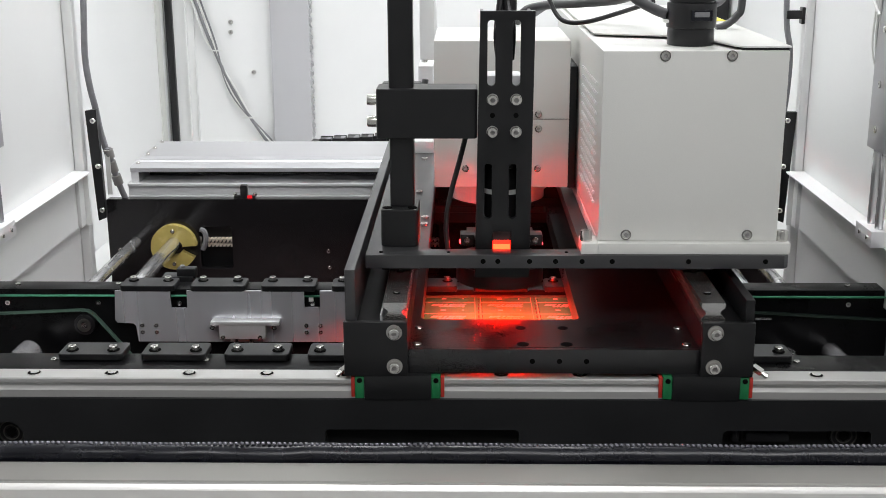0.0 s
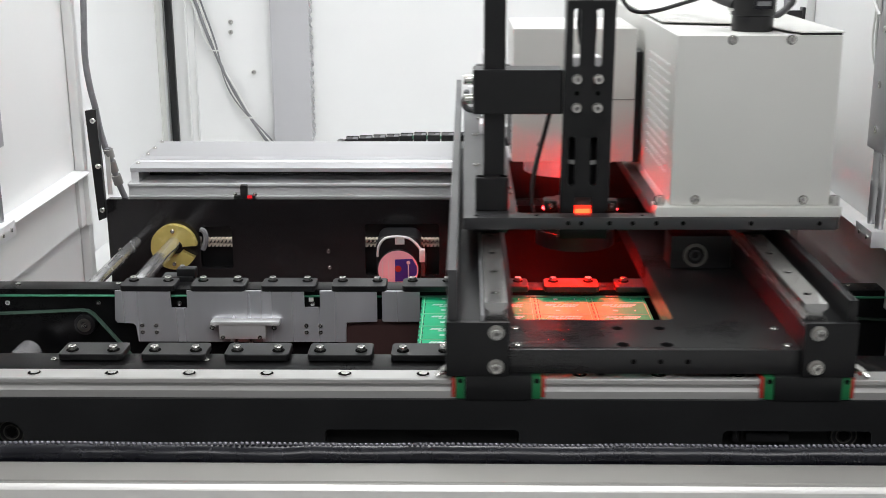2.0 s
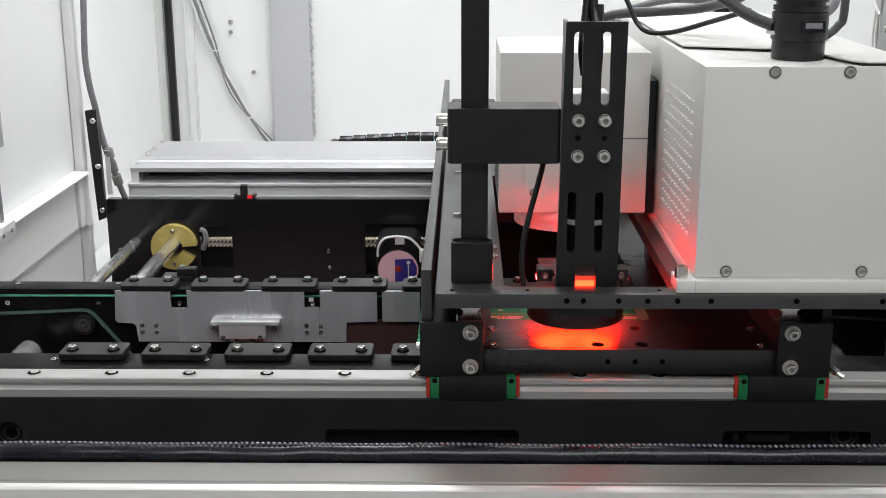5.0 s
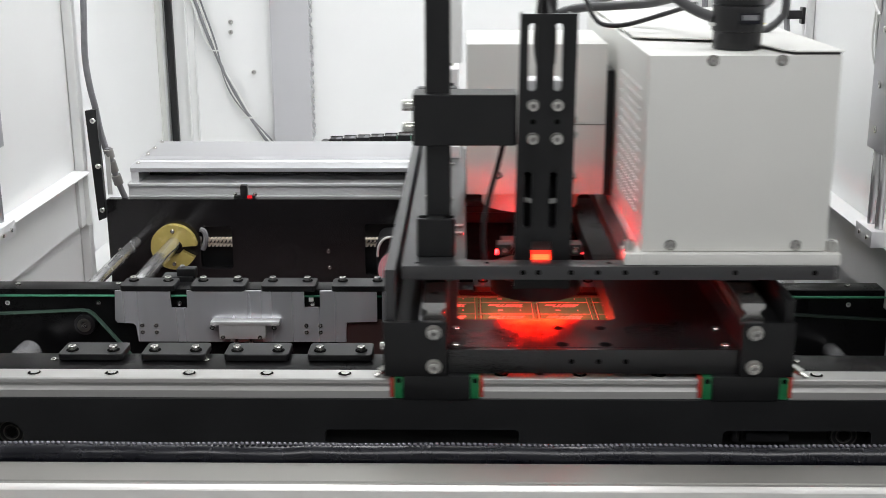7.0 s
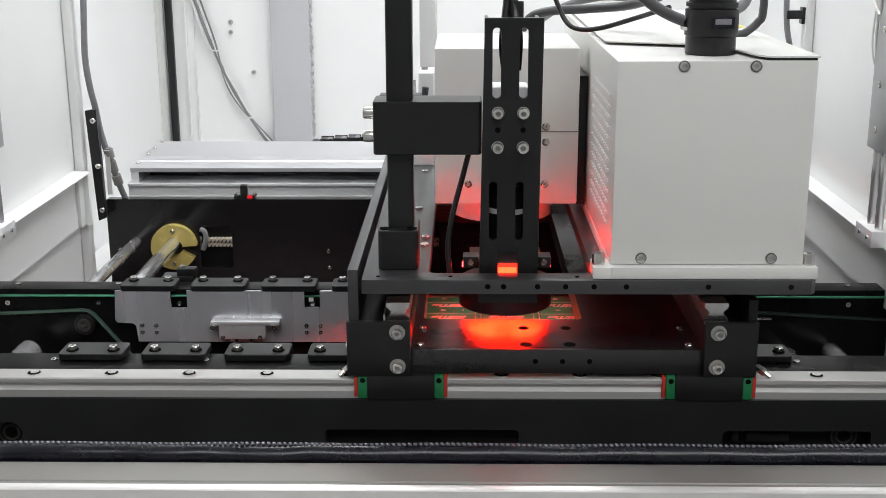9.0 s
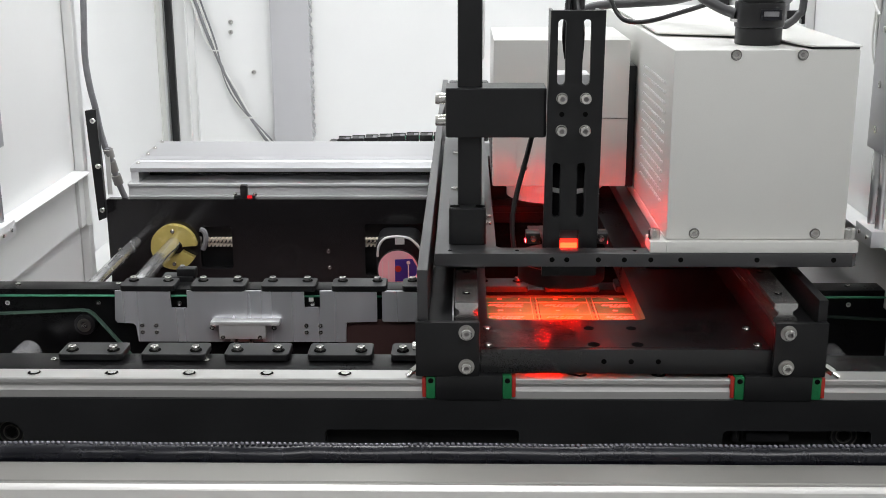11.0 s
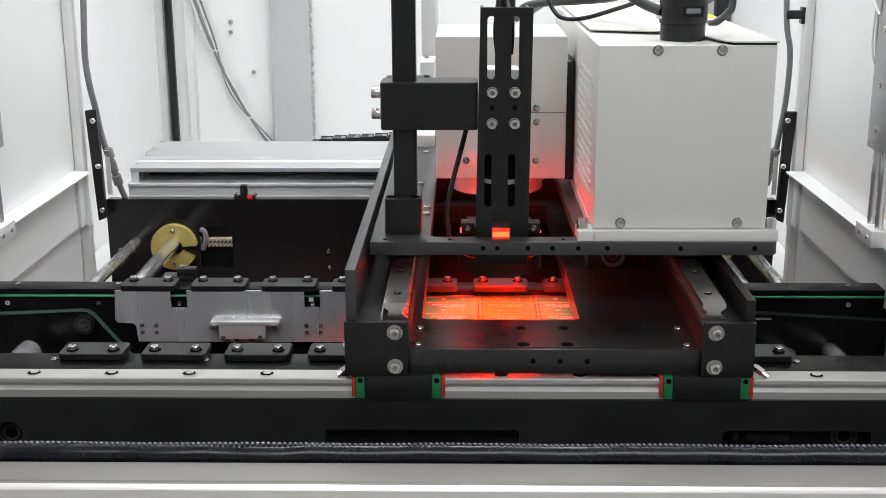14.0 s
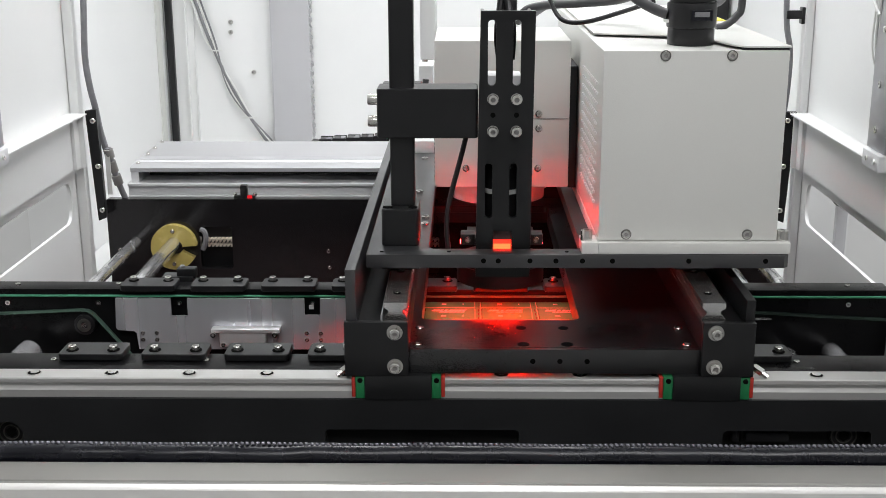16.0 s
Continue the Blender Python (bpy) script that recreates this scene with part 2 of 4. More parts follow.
def outline_fill(b, outer, holes, axis, a, c, bevel=0.0):
    """A flat plate with holes: loops in the plane across the axis, drawn out from a to c."""
    def at(u, v):
        return {"x": (a, u, v), "y": (u, a, v), "z": (u, v, a)}[axis]
    edges = []
    for loop in (outer, *holes):
        vs = [b.bm.verts.new(at(u, v)) for u, v in loop]
        edges += [b.bm.edges.new((p, q)) for p, q in zip(vs, vs[1:] + vs[:1])]
    g = bmesh.ops.triangle_fill(b.bm, edges=edges, use_beauty=True, use_dissolve=False)
    fs = [f for f in g["geom"] if isinstance(f, bmesh.types.BMFace)]
    up = bmesh.ops.extrude_face_region(b.bm, geom=fs)
    vs = [v for v in up["geom"] if isinstance(v, bmesh.types.BMVert)]
    off = {"x": (c - a, 0, 0), "y": (0, c - a, 0), "z": (0, 0, c - a)}[axis]
    bmesh.ops.translate(b.bm, verts=vs, vec=off)
    bmesh.ops.recalc_face_normals(b.bm, faces=b.bm.faces)
    if bevel:
        es = [e for e in b.bm.edges if len(e.link_faces) == 2 and e.calc_face_angle(0) > 1.2]
        bmesh.ops.bevel(b.bm, geom=es, offset=bevel, segments=2, affect="EDGES", profile=0.6)
    return b


def rect(u0, u1, v0, v1, r=0.0, n=5):
    """A rectangle with rounded corners."""
    if not r:
        return [(u0, v0), (u1, v0), (u1, v1), (u0, v1)]
    pts = []
    for cu, cv, a0 in ((u1 - r, v0 + r, -90), (u1 - r, v1 - r, 0), (u0 + r, v1 - r, 90), (u0 + r, v0 + r, 180)):
        for i in range(n + 1):
            a = radians(a0 + 90 * i / n)
            pts.append((cu + r * math.cos(a), cv + r * math.sin(a)))
    return pts


def disc(u, v, r, n=14):
    return [(u + r * math.cos(2 * math.pi * i / n), v + r * math.sin(2 * math.pi * i / n)) for i in range(n)]


# ---- setting ----
def plate(name, x0, x1, y0, y1, z0, z1, mat, label, category="wall", bevel=0.0):
    return solid(name, B().box(x0, x1, y0, y1, z0, z1, bevel), mat, label, category, kind="structure")


plate("floor", -3, 3, -2.5, 3.2, -0.1, 0.0, FLOOR, "grey epoxy workshop floor under the machine", "floor")
plate("wall_north", -3, 3, 3.2, 3.3, 0, 2.8, ROOM, "plain plaster wall behind the machine")
plate("wall_south", -3, 3, -2.6, -2.5, 0, 2.8, ROOM, "plain plaster wall facing the machine")
plate("wall_east", 3, 3.1, -2.5, 3.2, 0, 2.8, ROOM, "plain plaster side wall of the workshop")
plate("wall_west", -3.1, -3, -2.5, 3.2, 0, 2.8, ROOM, "plain plaster side wall of the workshop")
plate("ceiling", -3, 3, -2.5, 3.2, 2.8, 2.9, ROOM, "plain white workshop ceiling", "ceiling")

# machine cabinet: side walls with a loading slot, recessed rear walls, back wall, roof
AL, AR, BL, BR, YB, YF = -0.493, 0.4235, -0.562, 0.489, 2.25, 0.70
CAB = "white powder-coated inner side panel of the machine cabinet"


def side_wall(name, x0, x1):
    b = B()
    outline_fill(b, rect(YF, 1.49, 0.0, 2.10), [rect(0.93, 1.447, 0.934, 0.986, 0.016)], "x", x0, x1)
    return solid(name, b, PAINT, CAB + " with a loading slot", "wall", kind="structure")


side_wall("wall_left", AL - 0.004, AL)
side_wall("wall_right", AR, AR + 0.004)
plate("wall_left_rear", BL - 0.004, BL, 1.49, YB, 0, 2.10, PAINT, CAB)
plate("wall_right_rear", BR, BR + 0.004, 1.49, YB, 0, 2.10, PAINT, CAB)
plate("wall_left_return", BL, AL - 0.0045, 1.486, 1.489, 0, 2.10, PAINT, CAB)
plate("wall_right_return", AR + 0.0045, BR, 1.486, 1.489, 0, 2.10, PAINT, CAB)
plate("wall_back", BL - 0.004, BR + 0.004, YB, YB + 0.02, 0.0, 2.10, PAINT, "white powder-coated back panel of the machine cabinet")
plate("cabinet_roof", BL - 0.02, BR + 0.02, YF, YB + 0.02, 2.101, 2.12, PAINT, "white roof panel of the machine cabinet", "ceiling")
plate("cabinet_floor_rear", BL + 0.001, BR - 0.001, 1.513, YB - 0.001, 0.80, 0.815, PAINT, "white rear floor panel inside the machine", "floor")
plate("cabinet_floor", AL + 0.001, AR - 0.001, 0.92, 1.499, 0.80, 0.82, MAROON, "dark base plate inside the machine", "floor")
plate("post_left", AL + 0.0005, AL + 0.0125, 1.468, 1.485, 0.60, 2.10, PAINT, "white folded post of the cabinet side", "post", 0.002)
plate("post_right", AR - 0.011, AR - 0.0005, 1.468, 1.485, 0.60, 2.10, PAINT, "white folded post of the cabinet side", "post", 0.002)
plate("trim_left", -0.5580, -0.5445, 2.237, 2.249, 0.6, 2.09, BLACK_PLASTIC, "black rubber strip in the cabinet corner", "trim", 0.003)
plate("trim_right", 0.460, 0.484, 2.225, 2.249, 0.6, 2.09, BLACK_PLASTIC, "black rubber strip in the cabinet corner", "trim", 0.003)
plate("edge_left", -0.5615, -0.5600, 2.18, 2.215, 0.6, 2.09, HOUSING, "thin white folded edge beside the corner strip", "trim")
plate("fold_left", -0.523, -0.520, 2.243, 2.2495, 0.6, 2.09, PAINT, "white folded seam of the back panel", "trim")
plate("fold_back", -0.508, -0.506, 2.245, 2.2495, 0.6, 2.09, PAINT, "white folded seam of the back panel", "trim")


def hinge_post():
    b = B()
    b.box(-0.360, -0.288, 2.225, 2.2495, 0.5, 2.09, 0.0015)
    ob = solid("hinge_post", b, GREY, "grey painted slotted post on the cabinet back", "post")
    b = B()
    for i in range(40):
        z = 0.90 + i * 0.0165
        b.prism([(-0.288, z), (-0.2845, z + 0.003), (-0.2845, z + 0.009), (-0.288, z + 0.012)], "y", 2.232, 2.2493)
    t = part("tooth_strip", b, GREY, ob)
    tagged(t, kind="stuff")


hinge_post()

# ---- front beam, rail, sill ----
def front_beam():
    b = B()
    outline_fill(b, rect(-0.485, 0.4155, 0.80, 0.9353), [disc(-0.3647, 0.9030, 0.0122, 28), rect(-0.1107, 0.0434, 0.878, 0.9096, 0.004), rect(0.2045, 0.3215, 0.878, 0.9095, 0.004)], "y", 0.872, 0.884)
    ob = solid("front_beam", b, BLACK_BEAM, "black machined front beam under the guide rail", "beam")
    part("web", B().box(-0.485, 0.4155, 0.8845, 0.912, 0.80, 0.9353, 0.001), BLACK_BEAM, ob)
    for x in (-0.3647, 0.302):
        p = part("plug", B().cyl((x, 0.8790, 0.9030), (x, 0.8835, 0.9030), 0.0110, 32, bevel=0.0008), BLACK_PLASTIC, ob, "round black bolt seat")
        part("rim", B().ring((x, 0.8780, 0.9030), "y", 0.0094, 0.0104, 0.0012, 36), SCREW_DARK, p, "worn steel rim")
        part("rim", B().ring((x, 0.8780, 0.9030), "y", 0.0058, 0.0066, 0.0012, 30), SCREW_DARK, p, "worn steel rim")
        part("socket", B().cyl((x, 0.8788, 0.9030), (x, 0.8782, 0.9030), 0.0046, 6), SOCKET, p)
    b = B().cyl((0.216, 0.879, 0.8985), (0.216, 0.879, 0.909), 0.0035, 10).box(0.224, 0.258, 0.876, 0.8835, 0.8985, 0.9065, 0.001)
    part("sensor", b, BLACK_PLASTIC, ob, "black sensor in the beam pocket")
    return ob


front_beam()


def guide_rail():
    """Profiled rail along x: waisted section with counterbored holes on a 60 mm pitch."""
    x0, x1, y0, z0 = -0.485, 0.4155, 0.874, 0.9356
    t = thing("guide_rail", ((x0 + x1) / 2, y0 + 0.01, z0), "polished steel linear guide rail with bolt holes on the front beam", "guide rail")
    w = 0.020
    prof = [(0, 0), (w, 0), (w, 0.006), (w - 0.0035, 0.0085), (w - 0.0035, 0.0105), (w, 0.013), (w, 0.0155), (w - 0.001, 0.0163),
            (0.001, 0.0163), (0, 0.0155), (0, 0.013), (0.0030, 0.0105), (0.0030, 0.0085), (0, 0.006)]
    part("rail", B().prism([(y0 + u, z0 + v) for u, v in prof], "x", x0, x1), STEEL, t)
    b = B().cyl((0, 0, 0), (0, 0, 0.0005), 0.0053, 20)
    rim = finish("bolt_hole", b, SOCKET)
    b = B().ring((0, 0, 0.0002), "z", 0.0051, 0.0058, 0.0005, 24)
    ring = finish("hole_rim", b, SCREW)
    b = B().cyl((0, 0, 0.0003), (0, 0, 0.0012), 0.0034, 16)
    bolt = finish("bolt", b, SCREW)
    for i in range(15):
        x = -0.4675 + i * 0.0621
        h = share("bolt_hole", rim, (x, y0 + 0.0095, z0 + 0.0163), t)
        share("hole_rim", ring, (x, y0 + 0.0095, z0 + 0.0163), h)
        share("bolt", bolt, (x + 0.0003, y0 + 0.0102, z0 + 0.0163), h)
    return t


guide_rail()


def front_sill():
    t = thing("front_sill", (0, 0.76, 0.78), "brushed aluminium door sill with a black braided seal", "door sill")
    prof = [(0.7600, 0.78), (0.793, 0.78), (0.793, 0.9180), (0.7905, 0.9195), (0.787, 0.9198), (0.7640, 0.9184), (0.7630, 0.9176), (0.7600, 0.9176)]
    lip = [(0.70, 0.78), (0.7598, 0.78), (0.7598, 0.9176), (0.7590, 0.9181), (0.7570, 0.9177), (0.7548, 0.9170), (0.7530, 0.9161), (0.7524, 0.9140), (0.7520, 0.9080), (0.70, 0.905)]
    # lip split from the sill so that its highlight can be coloured in
    part("lip", B().prism(lip, "x", -0.49, 0.42), ALU_LIP_HIGHLIGHT, t, "rounded lip of the sill with its highlight painted paler")
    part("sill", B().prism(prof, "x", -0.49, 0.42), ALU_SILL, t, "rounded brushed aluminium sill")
    pts = []
    for i in range(47):
        x = -0.49 + i * 0.0198
        pts.append((x, 0.806 + 0.0006 * math.sin(i * 1.7), 0.9185 + 0.0003 * math.sin(i * 0.83) - (0.0012 if 15 < i < 19 else 0)))
    part("seal", B().tube(pts, 0.0092, 16, 3), RUBBER, t, "black rubber edge seal")
    b = B()
    for i in range(226):
        x = -0.488 + i * 0.0040
        z = 0.9294 + 0.0004 * math.sin(i * 0.17)
        bmesh.ops.create_icosphere(b.bm, subdivisions=2, radius=0.0015, matrix=pose(x, 0.8050, z - 0.0017, 0, 25, 0) @ Matrix.Diagonal((1.15, 1.0, 0.8, 1)))
    part("braid", b, BRAID, t, "beaded braid along the seal")
    return t


front_sill()


# ---- conveyor ----
def conveyor_bar(y0, y1, z0, z1, label):
    t = thing("conveyor_rail", (-0.03, (y0 + y1) / 2, z0), label, "conveyor rail", "conveyor rails")
    part("bar", B().box(AL + 0.003, AR - 0.003, y0, y1, z0, z1, 0.001), BLACK_DEEP, t)
    return t


front_bar = conveyor_bar(0.915, 0.952, 0.82, 0.9435, "black front conveyor rail with bolted clamp pads")
rear_bar = conveyor_bar(1.127, 1.153, 0.82, 0.9460, "black rear conveyor rail with bolted clamp pads and belt")


# added brown sheet: colour stands in for red light reflected by the black rail
part("panel", B().box(-0.1250, -0.0435, 1.1240, 1.1268, 0.860, 0.9150, 0.0005), MAROON, rear_bar, "brown sheet painting the red reflection on the rail face")


def clamp_pads(bar, y0, y1, ys, z):
    b = B()
    b.prism(rect(-0.0272, 0.0272, y0, y1, 0.004), "z", 0, 0.0058, 0.0006)
    me = finish("clamp_pad", b, BLACK)
    b = B().cyl((0, 0, 0), (0, 0, 0.0005), 0.0052, 18)
    seat = finish("screw_seat", b, SOCKET)
    for i in range(9):
        x = -0.3142 + i * 0.07
        p = share("clamp_pad", me, (x, 0, z), bar)
        for dx in (-0.0174, 0.0174):
            share("screw_seat", seat, (x + dx, ys, z + 0.0058), p)
            share("cap_screw", SCREW_M4, (x + dx, ys, z + 0.0060), p, (0, 0, 17 * i))


clamp_pads(front_bar, 0.932, 0.962, 0.943, 0.9440)
clamp_pads(rear_bar, 1.118, 1.147, 1.137, 0.9462)
for x in (-0.3454, -0.2165, 0.2766):
    share("cap_screw", SCREW_M3, (x, 0.9350, 0.9420), front_bar)
for x, y in ((-0.4501, 1.140), (-0.3488, 1.142), (-0.2190, 1.142), (0.3815, 1.140), (0.210, 1.142)):
    share("cap_screw", SCREW_M3, (x, y, 0.9450), rear_bar)
for x in (-0.4566, -0.3656, -0.2844, -0.1510, 0.2075, 0.379):
    share("cap_screw", SCREW_M3, (x, 1.127, 0.932), rear_bar, FRONT)


def belt_run(pts, w, name, mat, h):
    """A flat belt along points (x, z) on the rear rail's face."""
    up, low = [], []
    for i, (x, z) in enumerate(pts):
        (xa, za), (xb, zb) = pts[max(i - 1, 0)], pts[min(i + 1, len(pts) - 1)]
        d = Vector((xb - xa, 0, zb - za)).normalized() * h
        up.append((x - d.z, z + d.x))
        low.append((x + d.z, z - d.x))
    b = B().prism(up + low[::-1], "y", 1.1265 - w, 1.1265)
    part(name, b, mat, rear_bar, "green conveyor belt")


belt_run([(AL + 0.004, 0.9398), (AR - 0.004, 0.9398)], 0.004, "belt", BELT, 0.0006)
belt_run([(AL + 0.004, 0.9200), (-0.383, 0.9250), (-0.376, 0.9243), (-0.3705, 0.9205), (-0.3382, 0.8800), (-0.330, 0.868)], 0.005, "belt", BELT_PALE, 0.0009)
belt_run([(0.170, 0.870), (0.198, 0.912), (0.203, 0.9195), (0.2105, 0.9235), (0.219, 0.9235), (0.227, 0.918), (0.230, 0.908), (0.228, 0.89)], 0.005, "belt", BELT_DARK, 0.0009)
belt_run([(0.252, 0.88), (0.259, 0.908), (0.262, 0.9180), (0.269, 0.9235), (0.278, 0.9245), (AR - 0.004, 0.9165)], 0.005, "belt", BELT_DARK, 0.0009)


def pulley(x, z):
    b = B().cyl((x, 1.1268, z), (x, 1.117, z), 0.0105, 28, bevel=0.001)
    p = part("pulley", b, BLACK_PLASTIC, rear_bar, "black belt pulley")
    b = B().ring((x, 1.1155, z), "y", 0.0035, 0.0068, 0.002, 28)
    part("bearing", b, SCREW_DARK, p, "steel bearing ring")
    b = B().cyl((x, 1.117, z), (x, 1.1145, z), 0.0030, 18)
    part("axle", b, SCREW, p)


for x, z in ((-0.3787, 0.9113), (0.2162, 0.9115), (0.2730, 0.9120)):
    pulley(x, z)
for x0, x1 in ((0.238, 0.259), (0.289, 0.305)):
    part("slot_shim", B().box(x0, x1, 1.1255, 1.1268, 0.9155, 0.9180), SCREW, rear_bar)


def cross_shaft(x, z, y0, y1, r, label, mat=None):
    t = thing("cross_shaft", (x, y0, z), label, "shaft", "cross shafts")
    part("shaft", B().cyl((x, y0, z), (x, y1, z), r, 28, bevel=0.0008), mat or SHAFT, t)
    return t


for x, z in ((-0.4330, 0.8860), (0.3223, 0.8780), (0.3660, 0.8825)):
    cross_shaft(x, z, 0.953, 1.1262 if x > 0 else 1.108, 0.0125 if x < 0 else 0.0095, "polished steel cross shaft between the conveyor rails", CHROME)
for x, r, m in ((-0.4300, 0.0072, 1), (-0.3790, 0.0090, 0), (0.318, 0.0085, 0), (0.362, 0.0078, 1)):
    cross_shaft(x, 0.8935, 1.154, 1.4985, r, "steel cross shaft running to the black back plate", DULL_STEEL if m else SHAFT)


def sensor_block():
    b = B().box(-0.309, -0.277, 1.156, 1.175, 0.9300, 0.9495, 0.001).box(-0.294, -0.275, 1.16, 1.172, 0.947, 0.957, 0.001)
    t = solid("stop_block", b, BLACK, "small black stop block behind the rear conveyor rail", "block")
    share("cap_screw", SCREW_M3, (-0.289, 1.166, 0.9565), t)


sensor_block()


# ---- back plate with bearings, motor ----
def back_plate():
    b = B()
    holes = [rect(-0.3465, -0.3040, 0.857, 0.914, 0.004), rect(-0.1300, -0.0330, 0.848, 0.918, 0.004)]
    outline_fill(b, rect(-0.4663, 0.4019, 0.82, 0.951, 0.003), holes, "y", 1.50, 1.512)
    ob = solid("back_plate", b, BLACK_GLOSS, "glossy black upright plate behind the conveyor", "plate")
    for x, z in ((-0.178, 0.881), (-0.177, 0.859), (0.386, 0.893), (-0.452, 0.883)):
        share("cap_screw", SCREW_M3, (x, 1.5015, z), ob, FRONT)
    return ob


back_plate()


def split_disc(cx, cz, gap):
    """A C-shaped plastic bearing flange with a gap."""
    n = 40
    a0, a1 = radians(gap + 16), radians(gap + 344)
    pts = [(cx + 0.0300 * math.cos(a0 + (a1 - a0) * i / n), cz + 0.0300 * math.sin(a0 + (a1 - a0) * i / n)) for i in range(n + 1)]
    pts += [(cx + 0.0115 * math.cos(a1 + (a0 - a1) * i / 24), cz + 0.0115 * math.sin(a1 + (a0 - a1) * i / 24)) for i in range(25)]
    b = B()
    outline_fill(b, pts, [], "y", 1.4895, 1.4995)
    t = solid("bearing_flange", b, YELLOW, "translucent yellow split flange round a steel shaft", "flange", "shaft flanges")
    share("cap_screw", SCREW_M3, (cx, 1.4895, cz + 0.022), t, FRONT)
    share("cap_screw", SCREW_M3, (cx, 1.4895, cz - 0.022), t, FRONT)
    return t


split_disc(-0.3790, 0.8890, -12)
split_disc(0.318, 0.8890, 192)


def twin_belts():
    t = thing("timing_belts", (-0.08, 1.53, 0.86), "cream toothed timing belts behind the black plate", "timing belt")
    for z in (0.8890, 0.8822):
        b = B()
        x = -0.345
        while x < -0.03:
            b.prism([(x, z), (x + 0.0024, z), (x + 0.0034, z + 0.0028), (x + 0.0054, z + 0.0028), (x + 0.0054, z + 0.0043), (x + 0.003, z + 0.0043), (x, z + 0.002)], "y", 1.518, 1.528)
            x += 0.0050
        part("belt", b, BEIGE, t)
    return t


twin_belts()
plate("belt_cover", -0.36, -0.02, 1.530, 1.5312, 0.82, 0.93, BLACK, "black cover plate behind the belt slots", "plate")


def pin_cable():
    b = B().tube([(-0.344, 1.495, 0.912), (-0.3385, 1.494, 0.909), (-0.337, 1.494, 0.898), (-0.342, 1.495, 0.885)], 0.0035, 8)
    solid("loose_cable", b, CABLE_GREY, "grey cable looped beside the plate slot", "cable")


pin_cable()


def stepper_motor():
    t = thing("stepper_motor", (-0.084, 1.46, 0.842), "round black stepper motor with a pink and blue label", "motor")
    cx, cz = -0.0838, 0.8720
    body = part("body", B().prism(rect(cx - 0.0280, cx + 0.0280, cz - 0.029, cz + 0.042, 0.012), "y", 1.452, 1.499, 0.001), BLACK_PLASTIC, t)
    part("cap", B().cyl((cx, 1.4515, cz), (cx, 1.446, cz), 0.0262, 40, bevel=0.001), BLACK_PLASTIC, t)
    lab = part("label", B().cyl((cx, 1.4455, cz), (cx, 1.4445, cz), 0.0255, 40), PINK, t, "round pink label")
    pts = [(cx - 0.004, cz - 0.015), (cx + 0.018, cz - 0.014), (cx + 0.0235, cz - 0.004), (cx + 0.0235, cz + 0.005), (cx + 0.018, cz + 0.015), (cx - 0.004, cz + 0.014)]
    part("patch", B().prism(pts, "y", 1.4440, 1.4444), BLUE, lab, "dark blue patch on the label")
    part("mark", B().cyl((cx, 1.4438, cz + 0.002), (cx, 1.4434, cz + 0.002), 0.0042, 18), RED, lab, "small red round mark")
    b = B().cyl((cx + 0.013, 1.4438, cz + 0.010), (cx + 0.013, 1.4434, cz + 0.010), 0.0024, 14).box(cx + 0.0122, cx + 0.0138, 1.4434, 1.4438, cz - 0.011, cz + 0.007)
    part("symbol", b, CABLE_WHITE, lab, "small white key-shaped symbol")
    b = B()
    for i in range(9):
        b.box(cx - 0.0205, cx - 0.0195, 1.4438, 1.4443, cz - 0.012 + i * 0.0027, cz - 0.0105 + i * 0.0027)
        b.box(cx - 0.0125, cx - 0.0112, 1.4438, 1.4443, cz - 0.012 + i * 0.0027, cz - 0.0103 + i * 0.0027)
    tagged(part("print", b, CABLE_WHITE, lab, "tiny unreadable print bars"), kind="stuff")
    b = B().tube([(cx - 0.0262, 1.450, cz + 0.0165), (cx - 0.024, 1.449, cz + 0.031), (cx - 0.014, 1.448, cz + 0.0415), (cx + 0.010, 1.448, cz + 0.042), (cx + 0.022, 1.449, cz + 0.034), (cx + 0.031, 1.45, cz + 0.0215)], 0.0017, 8)
    part("cable", b, CABLE_WHITE, t, "white motor cable over the top")
    part("tag", B().box(cx - 0.004, cx + 0.008, 1.4505, 1.4518, cz + 0.032, cz + 0.040), CABLE_WHITE, body, "small white tag")
    part("plug", B().box(cx + 0.027, cx + 0.034, 1.445, 1.455, cz + 0.010, cz + 0.026, 0.001), CABLE_WHITE, t, "white plug")
    part("bracket", B().box(cx + 0.0285, cx + 0.034, 1.45, 1.499, cz - 0.010, cz + 0.009, 0.001), SCREW_DARK, t)
    return t


stepper_motor()


